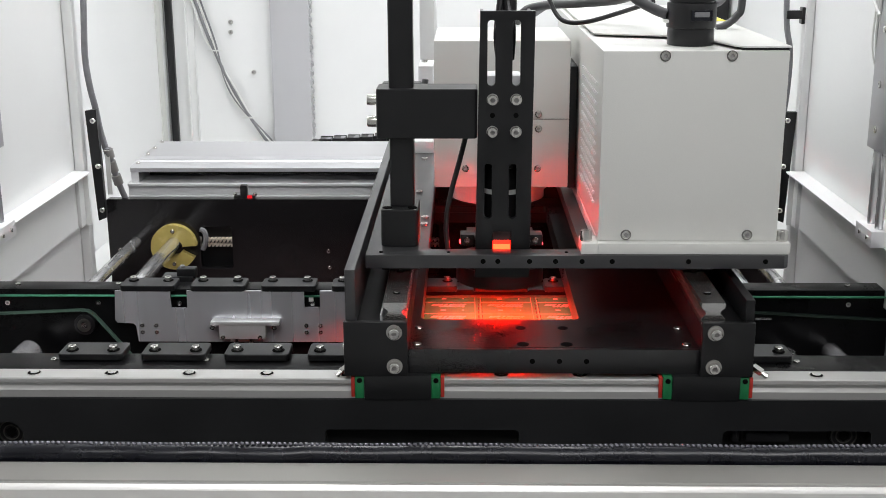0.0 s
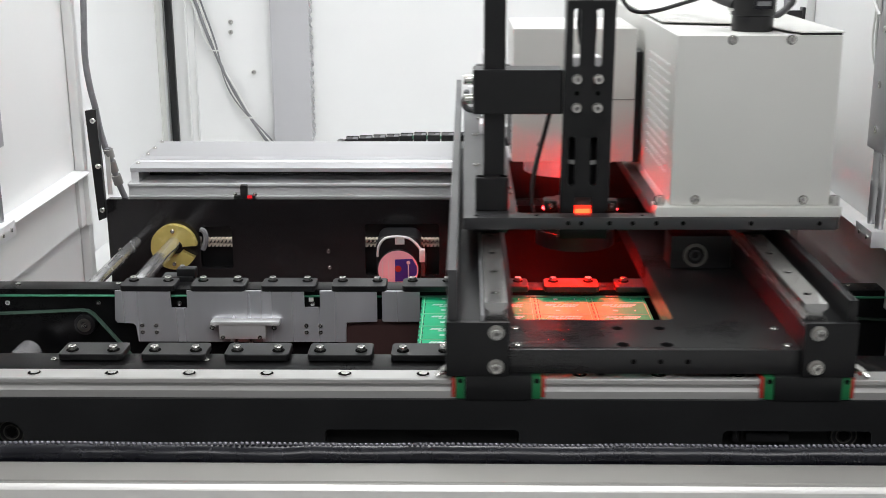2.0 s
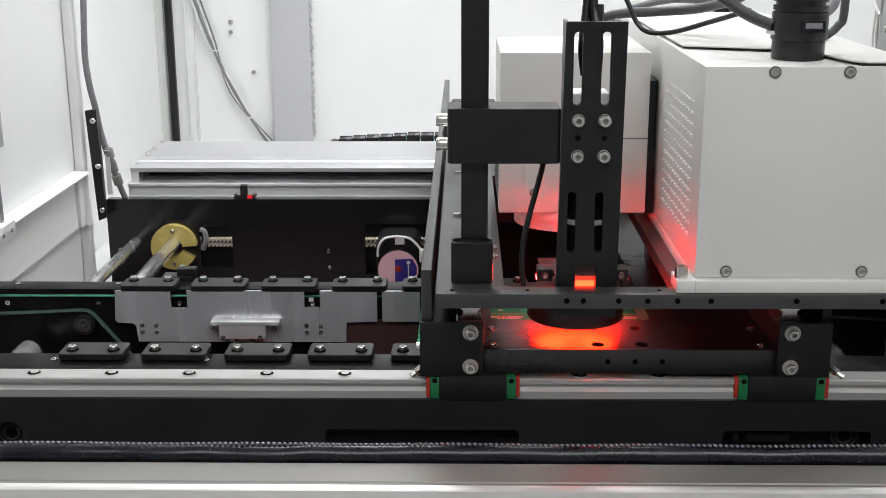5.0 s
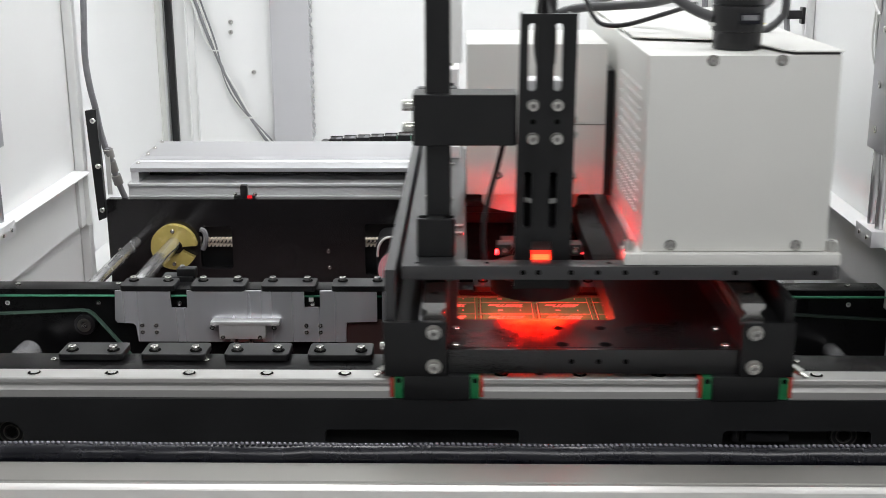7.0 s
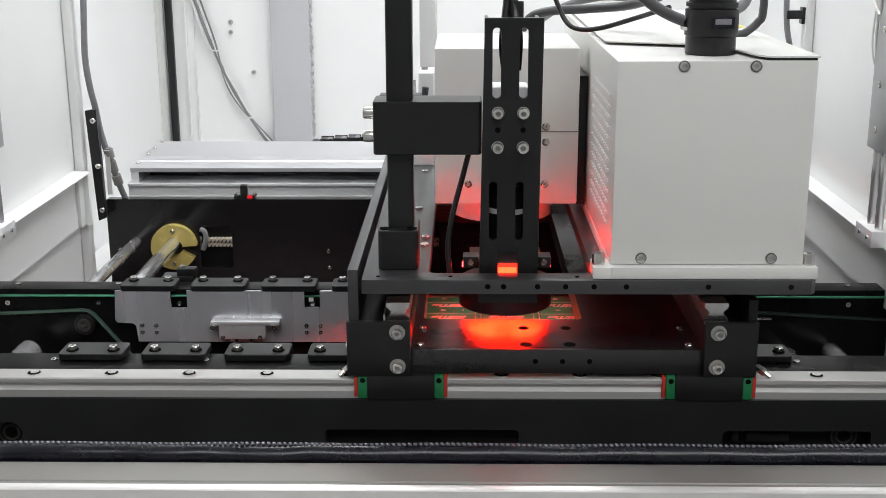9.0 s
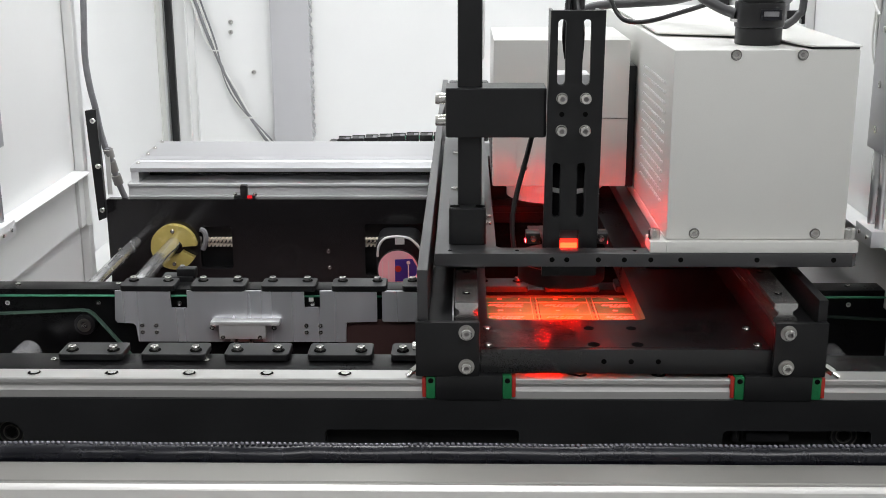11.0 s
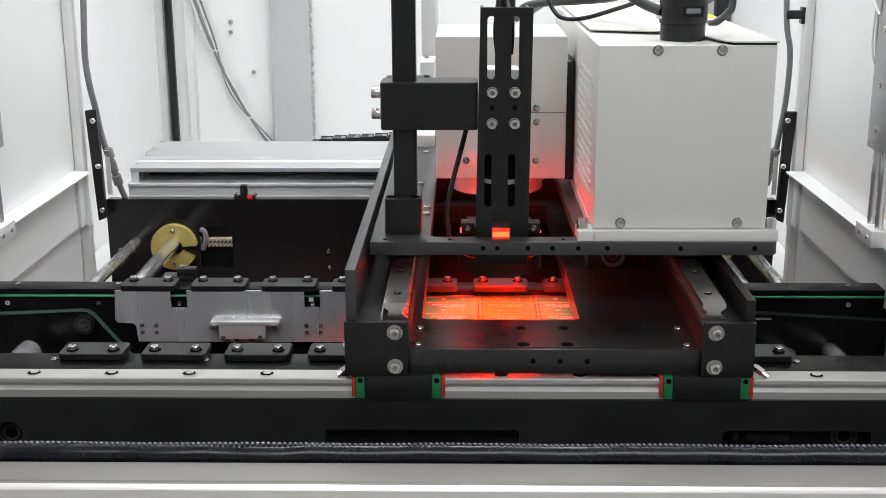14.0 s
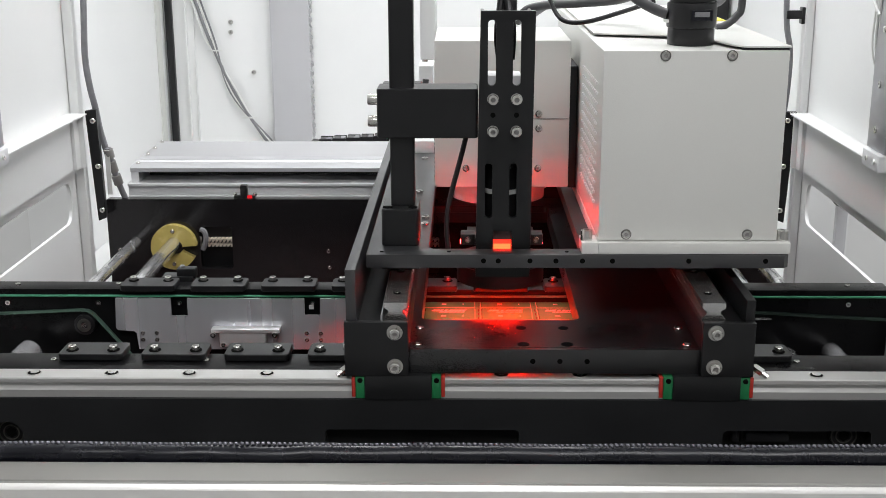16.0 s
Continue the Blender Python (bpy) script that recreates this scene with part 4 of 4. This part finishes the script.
    part("motor_mount", B().box(-0.0560, -0.0380, 1.44, 1.52, 1.0387, 1.1300, 0.002), ALU_MATT, t, "grey motor mount")
    part("rear_block", B().box(-0.0275, 0.0270, 1.44, 1.50, 1.0390, 1.0600, 0.002), PAINT, t)
    b = B().tube([(0.002, 0.99, 1.128), (-0.004, 0.985, 1.105), (-0.012, 0.980, 1.075), (-0.0155, 0.975, 1.052), (-0.0140, 0.970, 1.030)], 0.0022, 10)
    part("cable", b, BLACK_PLASTIC, t, "thin black light cable")
    b = B().tube([(0.0280, 0.975, 1.190), (0.0260, 0.977, 1.21), (0.0290, 0.985, 1.238), (0.034, 0.995, 1.29)], 0.0028, 10)
    part("cable", b, BLACK_PLASTIC, t, "black camera cable")
    b = B().tube([(0.0370, 0.972, 1.190), (0.0380, 0.975, 1.215), (0.0345, 0.985, 1.24), (0.036, 0.995, 1.30)], 0.0034, 10)
    part("cable", b, BLACK_PLASTIC, t, "black camera cable")
    b = B().cyl((0.0365, 0.985, 1.2200), (0.0365, 0.987, 1.240), 0.0058, 16)
    part("connector", b, BLACK_PLASTIC, t, "black cable connector")
    b = B().tube([(0.0500, 1.16, 1.2050), (0.0590, 1.15, 1.2170), (0.0800, 1.15, 1.2215), (0.110, 1.15, 1.2230), (0.145, 1.12, 1.2290), (0.165, 1.06, 1.2480), (0.17, 1.05, 1.30)], 0.0042, 12)
    part("cable", b, CABLE_DARK, t, "thick grey cable")
    b = B().tube([(0.062, 1.11, 1.260), (0.074, 1.105, 1.236), (0.083, 1.10, 1.2170), (0.093, 1.095, 1.2100), (0.112, 1.09, 1.2110), (0.140, 1.08, 1.2200), (0.163, 1.05, 1.2310)], 0.0021, 10)
    part("cable", b, BLACK_PLASTIC, t, "thin black looping cable")
    b = B().tube([(gx - 0.019, gy, 1.2250), (0.152, 0.990, 1.2300), (0.138, 1.00, 1.2390), (0.118, 1.02, 1.2600), (0.11, 1.04, 1.30)], 0.0044, 12)
    part("cable", b, CABLE_DARK, t, "thick grey cable entering the gland")
    b = B().tube([(0.062, 1.17, 1.2080), (0.088, 1.17, 1.2240), (0.12, 1.16, 1.2320), (0.15, 1.14, 1.2350), (0.18, 1.12, 1.2600)], 0.0030, 10)
    part("cable", b, CABLE_GREY, t, "grey cable over the housing")
    b = B().tube([(gx + 0.019, gy + 0.01, 1.2330), (gx + 0.030, gy + 0.02, 1.2420), (gx + 0.034, gy + 0.03, 1.2800)], 0.0042, 12)
    part("cable", b, CABLE_GREY, t, "grey cable over the housing")
    b = B().tube([(0.225, 1.085, 1.2055), (0.233, 1.085, 1.2075), (0.243, 1.085, 1.2160), (0.247, 1.085, 1.2290), (0.246, 1.085, 1.30)], 0.0034, 12)
    part("cable", b, CABLE_DARK, t, "grey cable rising from the lid")
    b = B().tube([(-0.076, 1.42, 1.085), (-0.080, 1.43, 1.065), (-0.066, 1.43, 1.060), (-0.052, 1.43, 1.085), (-0.047, 1.43, 1.115)], 0.0038, 10)
    part("cable", b, CABLE_DARK, t, "grey cable behind the column")
    return t


head_ob = laser_head()


# ---- circuit board ----
def circuit_board():
    z = 0.9390
    t = thing("circuit_board", (0.068, 1.04, 0.9372), "green circuit board panel with white print clamped in the conveyor", "circuit board")
    x0, x1, y0, y1 = -0.0418, 0.1772, 0.956, 1.1262
    board = part("board", B().box(x0, x1, y0, y1, 0.9374, z, 0.0002), BOARD, t)
    rnd = random.Random(4)
    cols, rows = 4, 5
    cw, ch = 0.0548, 0.0356
    for c in range(cols):
        for r in range(rows):
            cx, cy = x0 + c * cw, 1.1420 - (r + 1) * ch
            if cy < y0 - 0.02:
                continue
            pr = B()
            # two skewed rows of print bars
            u = cx + 0.010
            for w in (0.0034, 0.0032, 0.0036, 0.0, 0.0030, 0.0, 0.0030, 0.0034, 0.0030, 0.0032, 0.0034):
                q = [(u, cy + 0.0265), (u + w - 0.0008, cy + 0.0265), (u + w + 0.0014, cy + 0.0308), (u + 0.0022, cy + 0.0308)]
                if w and min(p[1] for p in q) > y0 and max(p[1] for p in q) < y1:
                    pr.prism(q, "z", z + 0.0001, z + 0.0004)
                u += w or 0.0016
            u = cx + 0.0175
            for k in range(6):
                w = 0.0022 + rnd.random() * 0.0018
                q = [(u, cy + 0.0225), (u + w, cy + 0.0225), (u + w + 0.001, cy + 0.0250), (u + 0.001, cy + 0.0250)]
                if cy + 0.0225 > y0 and cy + 0.026 < y1:
                    pr.prism(q, "z", z + 0.0001, z + 0.0004)
                u += w + 0.0008
            if cy + 0.0115 > y0:
                pr.prism(rect(cx + 0.0195, cx + 0.0240, cy + 0.0105, cy + 0.0140), "z", z + 0.0001, z + 0.0004)
                pr.prism(rect(cx + 0.0400, cx + 0.0412, cy + 0.0105, cy + 0.0140), "z", z + 0.0001, z + 0.0004)
            if pr.bm.verts:
                part("print", pr, SILK, board, "white print bars")
            else:
                pr.bm.free()
            # lines round the cell
            b = B()
            lo, hi = max(cy + 0.0012, y0 + 0.001), min(cy + ch - 0.0012, y1 - 0.001)
            if hi - lo < 0.004:
                b.bm.free()
                continue
            if cy + 0.0012 > y0:
                b.box(cx + 0.0030, cx + cw - 0.0030, cy + 0.0010, cy + 0.0017, z + 0.00005, z + 0.00035)
            b.box(cx + 0.0024, cx + 0.0030, lo, hi, z + 0.00005, z + 0.00035)
            b.box(cx + cw - 0.0030, cx + cw - 0.0024, lo, hi, z + 0.00005, z + 0.00035)
            part("border", b, PAD, board, "pale border line")
            s = B()
            for k in range(3):
                v = lo + 0.002 + k * (hi - lo) / 3
                s.box(cx + 0.0002, cx + 0.0012, v, v + (hi - lo) / 3 - 0.004, z + 0.0001, z + 0.0003)
                s.box(cx + 0.0036, cx + 0.0043, v + 0.001, v + (hi - lo) / 3 - 0.003, z + 0.0001, z + 0.0003)
            part("slot", s, SLOT, board, "routed separation slots")
    return t


board_ob = circuit_board()


# ---- lift plate ----
def lift_plate():
    t = thing("lift_plate", (-0.23, 1.121, 0.885), "brushed silver lifting plate with a small bracket", "lift plate")
    y = 1.119
    b = B()
    out = [(-0.3463, 0.9466), (-0.2915, 0.9466), (-0.2915, 0.9285), (-0.2750, 0.9285), (-0.2750, 0.9466), (-0.1585, 0.9466), (-0.1585, 0.9295), (-0.1430, 0.9295), (-0.1430, 0.9466),
           (-0.0865, 0.9466), (-0.0865, 0.9150), (-0.1172, 0.9140), (-0.1178, 0.8935), (-0.3260, 0.8935), (-0.3276, 0.9100), (-0.3300, 0.9125), (-0.3460, 0.9135), (-0.3480, 0.9160)]
    outline_fill(b, out, [], "y", y, y + 0.003)
    pl = part("plate", b, ALU_PLATE_BANDS, t, "notched aluminium plate")
    part("plate", B().prism(rect(-0.0815, -0.0440, 0.9150, 0.9466, 0.002), "y", y, y + 0.003), ALU_PLATE_BANDS, t, "short aluminium plate")
    for cx in (-0.3140, -0.1500):
        for dx in (-0.0070, 0.0070):
            for z in (0.9110, 0.9040):
                share("cap_screw", SCREW_M2, (cx + dx, y, z), pl, FRONT)
    br = part("bracket", B().box(-0.2505, -0.1823, y - 0.012, y - 0.0002, 0.9145, 0.9185, 0.001), ALU_BRIGHT, t, "bright machined bracket")
    part("bracket_block", B().box(-0.2425, -0.1965, y - 0.011, y - 0.0002, 0.9000, 0.9143, 0.001), ALU_BRIGHT, br)
    for x in (-0.2480, -0.1870):
        share("cap_screw", SCREW_M3, (x, y - 0.012, 0.9135), br, FRONT)
    for x in (-0.2385, -0.2020):
        share("cap_screw", SCREW_M2, (x, y - 0.011, 0.9025), br, FRONT)
    for x in (-0.2270, -0.2120):
        part("guide_pin", B().cyl((x, y - 0.006, 0.9000), (x, y - 0.006, 0.880), 0.0024, 12), SCREW, t, "thin steel guide pin")
    part("reflector", B().box(-0.1545, -0.1500, y + 0.004, y + 0.006, 0.9345, 0.9385), CABLE_WHITE, t)
    return t


lift_ob = lift_plate()


def pneumatic_cylinder():
    t = thing("pneumatic_cylinder", (-0.22, 1.11, 0.82), "small steel cylinder under the lift plate", "cylinder")
    part("body", B().box(-0.236, -0.203, 1.102, 1.1185, 0.8201, 0.8800, 0.002), SCREW_DARK, t)
    # no lamp here: added glow imitates red spill from the ring light
    part("lamp", B().box(-0.2270, -0.2120, 1.1005, 1.1018, 0.8760, 0.8800), AMBER_GLOW, t, "small glowing patch added for the ring light's red spill")
    return t


pneumatic_cylinder()


# ---- shutters with their lifters ----
def shutter(x, s):
    """s points from the wall into the cabinet."""
    t = thing("shutter", (x, 1.2, 0.92), "white sheet-metal side shutter with a folded top flange", "shutter", "side shutters")
    def bx(a, c, *r):
        return B().box(min(x + s * a, x + s * c), max(x + s * a, x + s * c), *r)
    part("panel", bx(0.0070, 0.0090, 0.80, 1.458, 0.9285, 0.9945), PAINT, t)
    part("flange", bx(0.0005, 0.0240, 0.80, 1.460, 0.9946, 0.9965, 0.0006), PAINT, t, "folded top flange")
    part("return", bx(0.0091, 0.0200, 1.4555, 1.4575, 0.9285, 0.9944), PAINT, t, "bent end return")
    part("return", bx(0.0010, 0.0069, 0.80, 1.458, 0.9270, 0.9284), PAINT, t, "bent lower edge")
    part("gusset", bx(0.0091, 0.0140, 1.437, 1.4553, 0.9285, 0.9944, 0.001), PAINT, t)
    e = 0.007 if s > 0 else 0.0
    foot = part("lift_foot", bx(0.0060 + e, 0.0370 + e, 1.100, 1.147, 0.9966, 1.0125, 0.001), ALU_MATT, t, "aluminium lifter foot")
    for y in (1.110, 1.132):
        share("cap_screw", SCREW_M2, (x + s * (e + 0.0370), y, 1.0050), foot, RIGHT if s > 0 else LEFT)
    for y in (1.113, 1.135):
        part("rod", B().cyl((x + s * (0.026 + e), y, 1.0126), (x + s * (0.026 + e), y, 1.11), 0.0042, 20), CHROME, t, "chromed lifter rod")
    return t


shutter_left = shutter(AL, 1)
shutter_right = shutter(AR, -1)


def lifter(x, s):
    t = thing("lift_cylinder", (x, 1.1, 1.07), "grey anodised guided air cylinder on the cabinet side", "air cylinder", "lift cylinders")
    e = 0.0395 if s > 0 else 0.0325
    a, c = sorted((x + s * 0.0006, x + s * e))
    body = part("body", B().box(a, c, 1.100, 1.150, 1.086, 1.30, 0.0015), ALU_GREY, t, "grey anodised cylinder body")
    for z in (1.1060, 1.1490, 1.20):
        share("screw", SCREW_FLAT, (x + s * e, 1.128, z), body, RIGHT if s > 0 else LEFT)
    for k in range(3):
        o = 0.004 * k
        b = B().tube([(x + s * 0.030, 1.140 + o, 1.32), (x + s * 0.034, 1.142 + o, 1.24), (x + s * (0.030 + 0.002 * k), 1.146 + o, 1.18), (x + s * 0.026, 1.142, 1.145)], 0.0011, 8)
        part("tube", b, CABLE_WHITE, t, "thin white air tube")
    b = B().cyl((x + s * 0.028, 1.141, 1.150), (x + s * 0.028, 1.141, 1.136), 0.0022, 12).cyl((x + s * 0.028, 1.141, 1.128), (x + s * 0.028, 1.141, 1.114), 0.0018, 12).tube([(x + s * 0.028, 1.141, 1.136), (x + s * 0.029, 1.141, 1.126)], 0.0008, 6)
    part("fitting", b, SCREW, t, "small bright air fitting")
    b = B().tube([(x + s * 0.040, 1.133, 1.33), (x + s * 0.044, 1.132, 1.27), (x + s * 0.048, 1.128, 1.235), (x + s * 0.047, 1.105, 1.215)], 0.0013, 8)
    part("tube", b, CABLE_WHITE, t, "thin white air tube")
    return t


lifter(AL, 1)
lifter(AR, -1)


# ---- light curtain strips and cables on the posts ----
def sensor_strip(pts, xs):
    t = thing("sensor_strip", (pts[0][0], 1.478, 0.92), "black bolted strip on the cabinet post", "bracket", "post strips")
    part("strip", B().prism(pts, "y", 1.4760, 1.4850, 0.0006), BLACK, t)
    for x, z in zip(xs, (1.0578, 0.9998, 0.9429)):
        share("cap_screw", SCREW_M4, (x, 1.4760, z), t, FRONT)
    return t


sensor_strip([(-0.4700, 0.928), (-0.4600, 0.932), (-0.4625, 1.0720), (-0.4765, 1.0700)], (-0.4665, -0.4643, -0.4633))
sensor_strip([(0.3960, 0.930), (0.4060, 0.926), (0.4125, 1.0680), (0.3995, 1.0680)], (0.4010, 0.3997, 0.3992))


def wall_cable(pts, r, mat, label):
    return solid("cable", B().tube(pts, r, 10), mat, label, "cable", "wall cables")


wall_cable([(-0.4650, 1.478, 1.45), (-0.4650, 1.478, 1.30), (-0.4672, 1.478, 1.2066), (-0.4708, 1.478, 1.140), (-0.4685, 1.480, 1.100), (-0.4660, 1.487, 1.073), (-0.4640, 1.492, 1.045), (-0.4590, 1.496, 1.015)], 0.0040, CABLE_GREY, "grey cable running down the cabinet post")
wall_cable([(0.3850, 1.478, 1.45), (0.3900, 1.478, 1.2066), (0.3986, 1.478, 1.1434), (0.3995, 1.480, 1.10), (0.3985, 1.486, 1.065), (0.3945, 1.492, 1.020)], 0.0036, CABLE_GREY, "grey cable running down the cabinet post")


def connector(x, s):
    t = thing("cable_connector", (x, 1.50, 0.951), "grey round cable connector beside the post strip", "connector", "cable connectors")
    p = [(x, 1.492, 1.020), (x + s * 0.002, 1.495, 1.005), (x + s * 0.005, 1.50, 0.985), (x + s * 0.008, 1.505, 0.968), (x + s * 0.014, 1.512, 0.945)]
    part("sleeve", B().tube(p, 0.0038, 12), CABLE_GREY, t)
    for a, c, r in ((0, 1, 0.0062), (1, 2, 0.0056), (2, 3, 0.0062)):
        u, v = Vector(p[a]), Vector(p[c])
        part("nut", B().cyl(u + (v - u) * 0.12, u + (v - u) * 0.85, r, 14, bevel=0.0006), CONNECTOR, t)
    part("tag", B().box(x - 0.003, x + 0.003, 1.4880, 1.4895, 0.960, 1.018), CABLE_WHITE, t, "white tag strip")
    return t


connector(-0.4560, 1)
connector(0.3940, -1)


def cable_clip():
    b = B().box(0.3905, 0.4120, 1.4725, 1.4830, 1.182, 1.192, 0.0008).box(0.4085, 0.4124, 1.4715, 1.4850, 1.176, 1.196, 0.0008)
    solid("cable_clip", b, BLACK_PLASTIC, "black clip holding the post cable", "clip")


cable_clip()
plate("rod_clip", -0.4920, -0.4640, 1.4720, 1.4850, 1.213, 1.220, BLACK_PLASTIC, "black clip at the post top", "clip")
for k, (dx, r, m) in enumerate(((0.0, 0.0030, CABLE_GREY), (0.006, 0.0019, CABLE_WHITE), (-0.007, 0.0018, CABLE_WHITE), (0.010, 0.0018, CABLE_GREY))):
    wall_cable([(-0.545 + dx, 2.24, 1.30), (-0.500 + dx, 2.238, 1.158), (-0.476 + dx * 0.9, 2.236, 1.085), (-0.433 - dx * 0.8, 2.236, 0.985), (-0.378 + dx, 2.238, 0.895), (-0.350 + dx, 2.24, 0.86)], r, m, "cable strapped across the cabinet back")
for x, z in ((-0.4680, 1.064), (-0.409, 0.938)):
    plate("cable_tie", x - 0.012, x + 0.016, 2.2300, 2.2325, z, z + 0.003, CABLE_WHITE, "white cable tie on the strapped cables", "cable tie")
for x, z in ((0.4385, 1.30), (0.4440, 1.30)):
    wall_cable([(x, 2.235, 1.45), (x, 2.236, z - 0.15), (x + 0.012, 2.236, 1.08), (x + 0.006, 2.237, 0.98), (x + 0.004, 2.238, 0.86)], 0.0030, CABLE_GREY, "grey cable down the cabinet corner")


def wall_stud(x, y, z, turn, label="small steel stud on the cabinet wall"):
    ob = new("wall_stud", SCREW_M5)
    ob.matrix_world = pose(x, y, z, *turn)
    tagged(ob, label, "stud", "wall studs")


for x, z in ((-0.4369, 1.1166), (-0.4378, 1.0979), (-0.3979, 1.0232)):
    wall_stud(x, 2.2498, z, FRONT)


# ---- neighbouring conveyor seen through the loading slots ----
def neighbour(x0, x1, label):
    t = thing("neighbour_conveyor", ((x0 + x1) / 2, 1.2, 0.0), label, "conveyor", "neighbour conveyors")
    part("cover", B().box(x0, x1, 0.98, 1.36, 0.80, 0.945, 0.004), HOUSING, t)
    part("stand", B().box(x0 + 0.03, x1 - 0.03, 1.02, 1.32, 0.0, 0.80, 0.003), GREY, t)
    return t


neighbour(-1.10, -0.56, "light grey neighbouring conveyor beyond the loading slot")
neighbour(0.50, 1.05, "light grey neighbouring conveyor beyond the loading slot")


def knob():
    t = thing("adjuster_knob", (0.47, 1.43, 0.80), "black ball knob on a grey pillar outside the slot", "knob")
    part("pillar", B().box(0.455, 0.468, 1.42, 1.43, 0.0, 0.962, 0.001), GREY, t)
    b = B()
    bmesh.ops.create_uvsphere(b.bm, u_segments=20, v_segments=12, radius=0.013, matrix=pose(0.4615, 1.425, 0.972))
    part("ball", b, BLACK_PLASTIC, t)
    return t


knob()


# ---- what moves ----
def motions():
    x_rows = [(0.0, 0.0), (0.3, 0.0), (0.4, -0.0115), (0.5, -0.0270), (0.6, -0.0490), (0.7, -0.0650), (0.8, -0.0692), (1.2, -0.0692), (1.3, -0.0670),
              (1.4, -0.0525), (1.5, -0.0328), (1.6, -0.0065), (1.7, 0.0165), (1.8, 0.0380), (1.9, 0.0590), (2.0, 0.0791), (2.1, 0.0980), (2.2, 0.1217),
              (2.3, 0.1330), (2.4, 0.1390), (2.5, 0.1408), (2.8, 0.1408), (2.9, 0.1380), (3.0, 0.1234), (3.1, 0.1020), (3.2, 0.0800), (3.3, 0.0640),
              (3.4, 0.0595), (3.5, 0.0591), (6.8, 0.0591), (6.9, 0.0500), (7.0, 0.0307), (7.1, 0.0125), (7.2, 0.0045), (7.3, 0.0028), (9.3, 0.0024),
              (10.2, 0.0024), (10.6, 0.0300), (11.0, 0.0560), (11.2, 0.0571), (12.7, 0.0574), (12.8, 0.0500), (12.9, 0.0300), (13.0, 0.0103), (13.1, 0.0025),
              (13.2, 0.0007), (16.0, 0.0004)]
    y_rows = [(0.0, 0.0), (0.3, 0.0), (0.4, -0.0120), (0.5, -0.0279), (0.6, -0.0355), (0.7, -0.0375), (1.2, -0.0375), (1.3, -0.0350), (1.4, -0.0190),
              (1.5, 0.0036), (1.6, 0.0300), (1.7, 0.0580), (1.8, 0.0870), (1.9, 0.1100), (2.0, 0.1254), (2.1, 0.1305), (2.2, 0.1313), (2.8, 0.1313),
              (2.9, 0.1260), (3.0, 0.1085), (3.1, 0.0830), (3.2, 0.0560), (3.3, 0.0300), (3.4, 0.0100), (3.5, -0.0048), (3.6, -0.0320), (3.8, -0.0800),
              (3.9, -0.0980), (4.0, -0.1051), (4.9, -0.1051), (5.2, -0.0900), (5.6, -0.0500), (5.9, -0.0330), (6.3, -0.0320), (7.0, -0.0314), (7.8, -0.0303),
              (8.0, -0.0391), (8.2, -0.0600), (8.3, -0.0688), (9.05, -0.0688), (9.2, -0.0960), (9.3, -0.1040), (10.2, -0.1051), (10.6, -0.0500), (11.0, 0.0050),
              (11.3, 0.0283), (11.5, 0.0375), (12.2, 0.0375), (12.4, 0.0730), (12.5, 0.0766), (13.6, 0.0766), (13.8, 0.0600), (14.0, 0.0399), (14.2, 0.0260), (14.5, 0.0097),
              (14.7, 0.0030), (15.0, 0.0014), (16.0, 0.0014)]

    def value(rows, t):
        for (a, u), (c, v) in zip(rows, rows[1:]):
            if a <= t <= c:
                return u + (v - u) * (t - a) / (c - a)
        return rows[-1][1]

    g, h = Vector(BASE[gantry_ob.name]), Vector(BASE[head_ob.name])
    walk(gantry_ob, [(t, pose(g.x + x, g.y, g.z)) for t, x in x_rows])
    times = sorted({t for t, _ in x_rows} | {t for t, _ in y_rows})
    walk(head_ob, [(t, pose(h.x + value(x_rows, t), h.y + value(y_rows, t), h.z)) for t in times])
    c = BASE[chain_ob.name]
    walk(chain_ob, [(t, pose(c.x + x / 2, c.y, c.z)) for t, x in x_rows])
    for ob, drop in ((board_ob, -0.0057), (lift_ob, -0.0080)):
        p = BASE[ob.name]
        walk(ob, [(t, pose(p.x, p.y, p.z + d * drop)) for t, d in ((0.0, 0), (15.45, 0), (15.5, 0.05), (15.6, 1), (16.0, 1))])
    for ob in (shutter_left, shutter_right):
        p = BASE[ob.name]
        walk(ob, [(t, pose(p.x, p.y, p.z + d * 0.073)) for t, d in ((0.0, 0), (15.6, 0), (15.7, 0.10), (15.8, 0.50), (15.9, 0.82), (16.0, 1.0))])


motions()
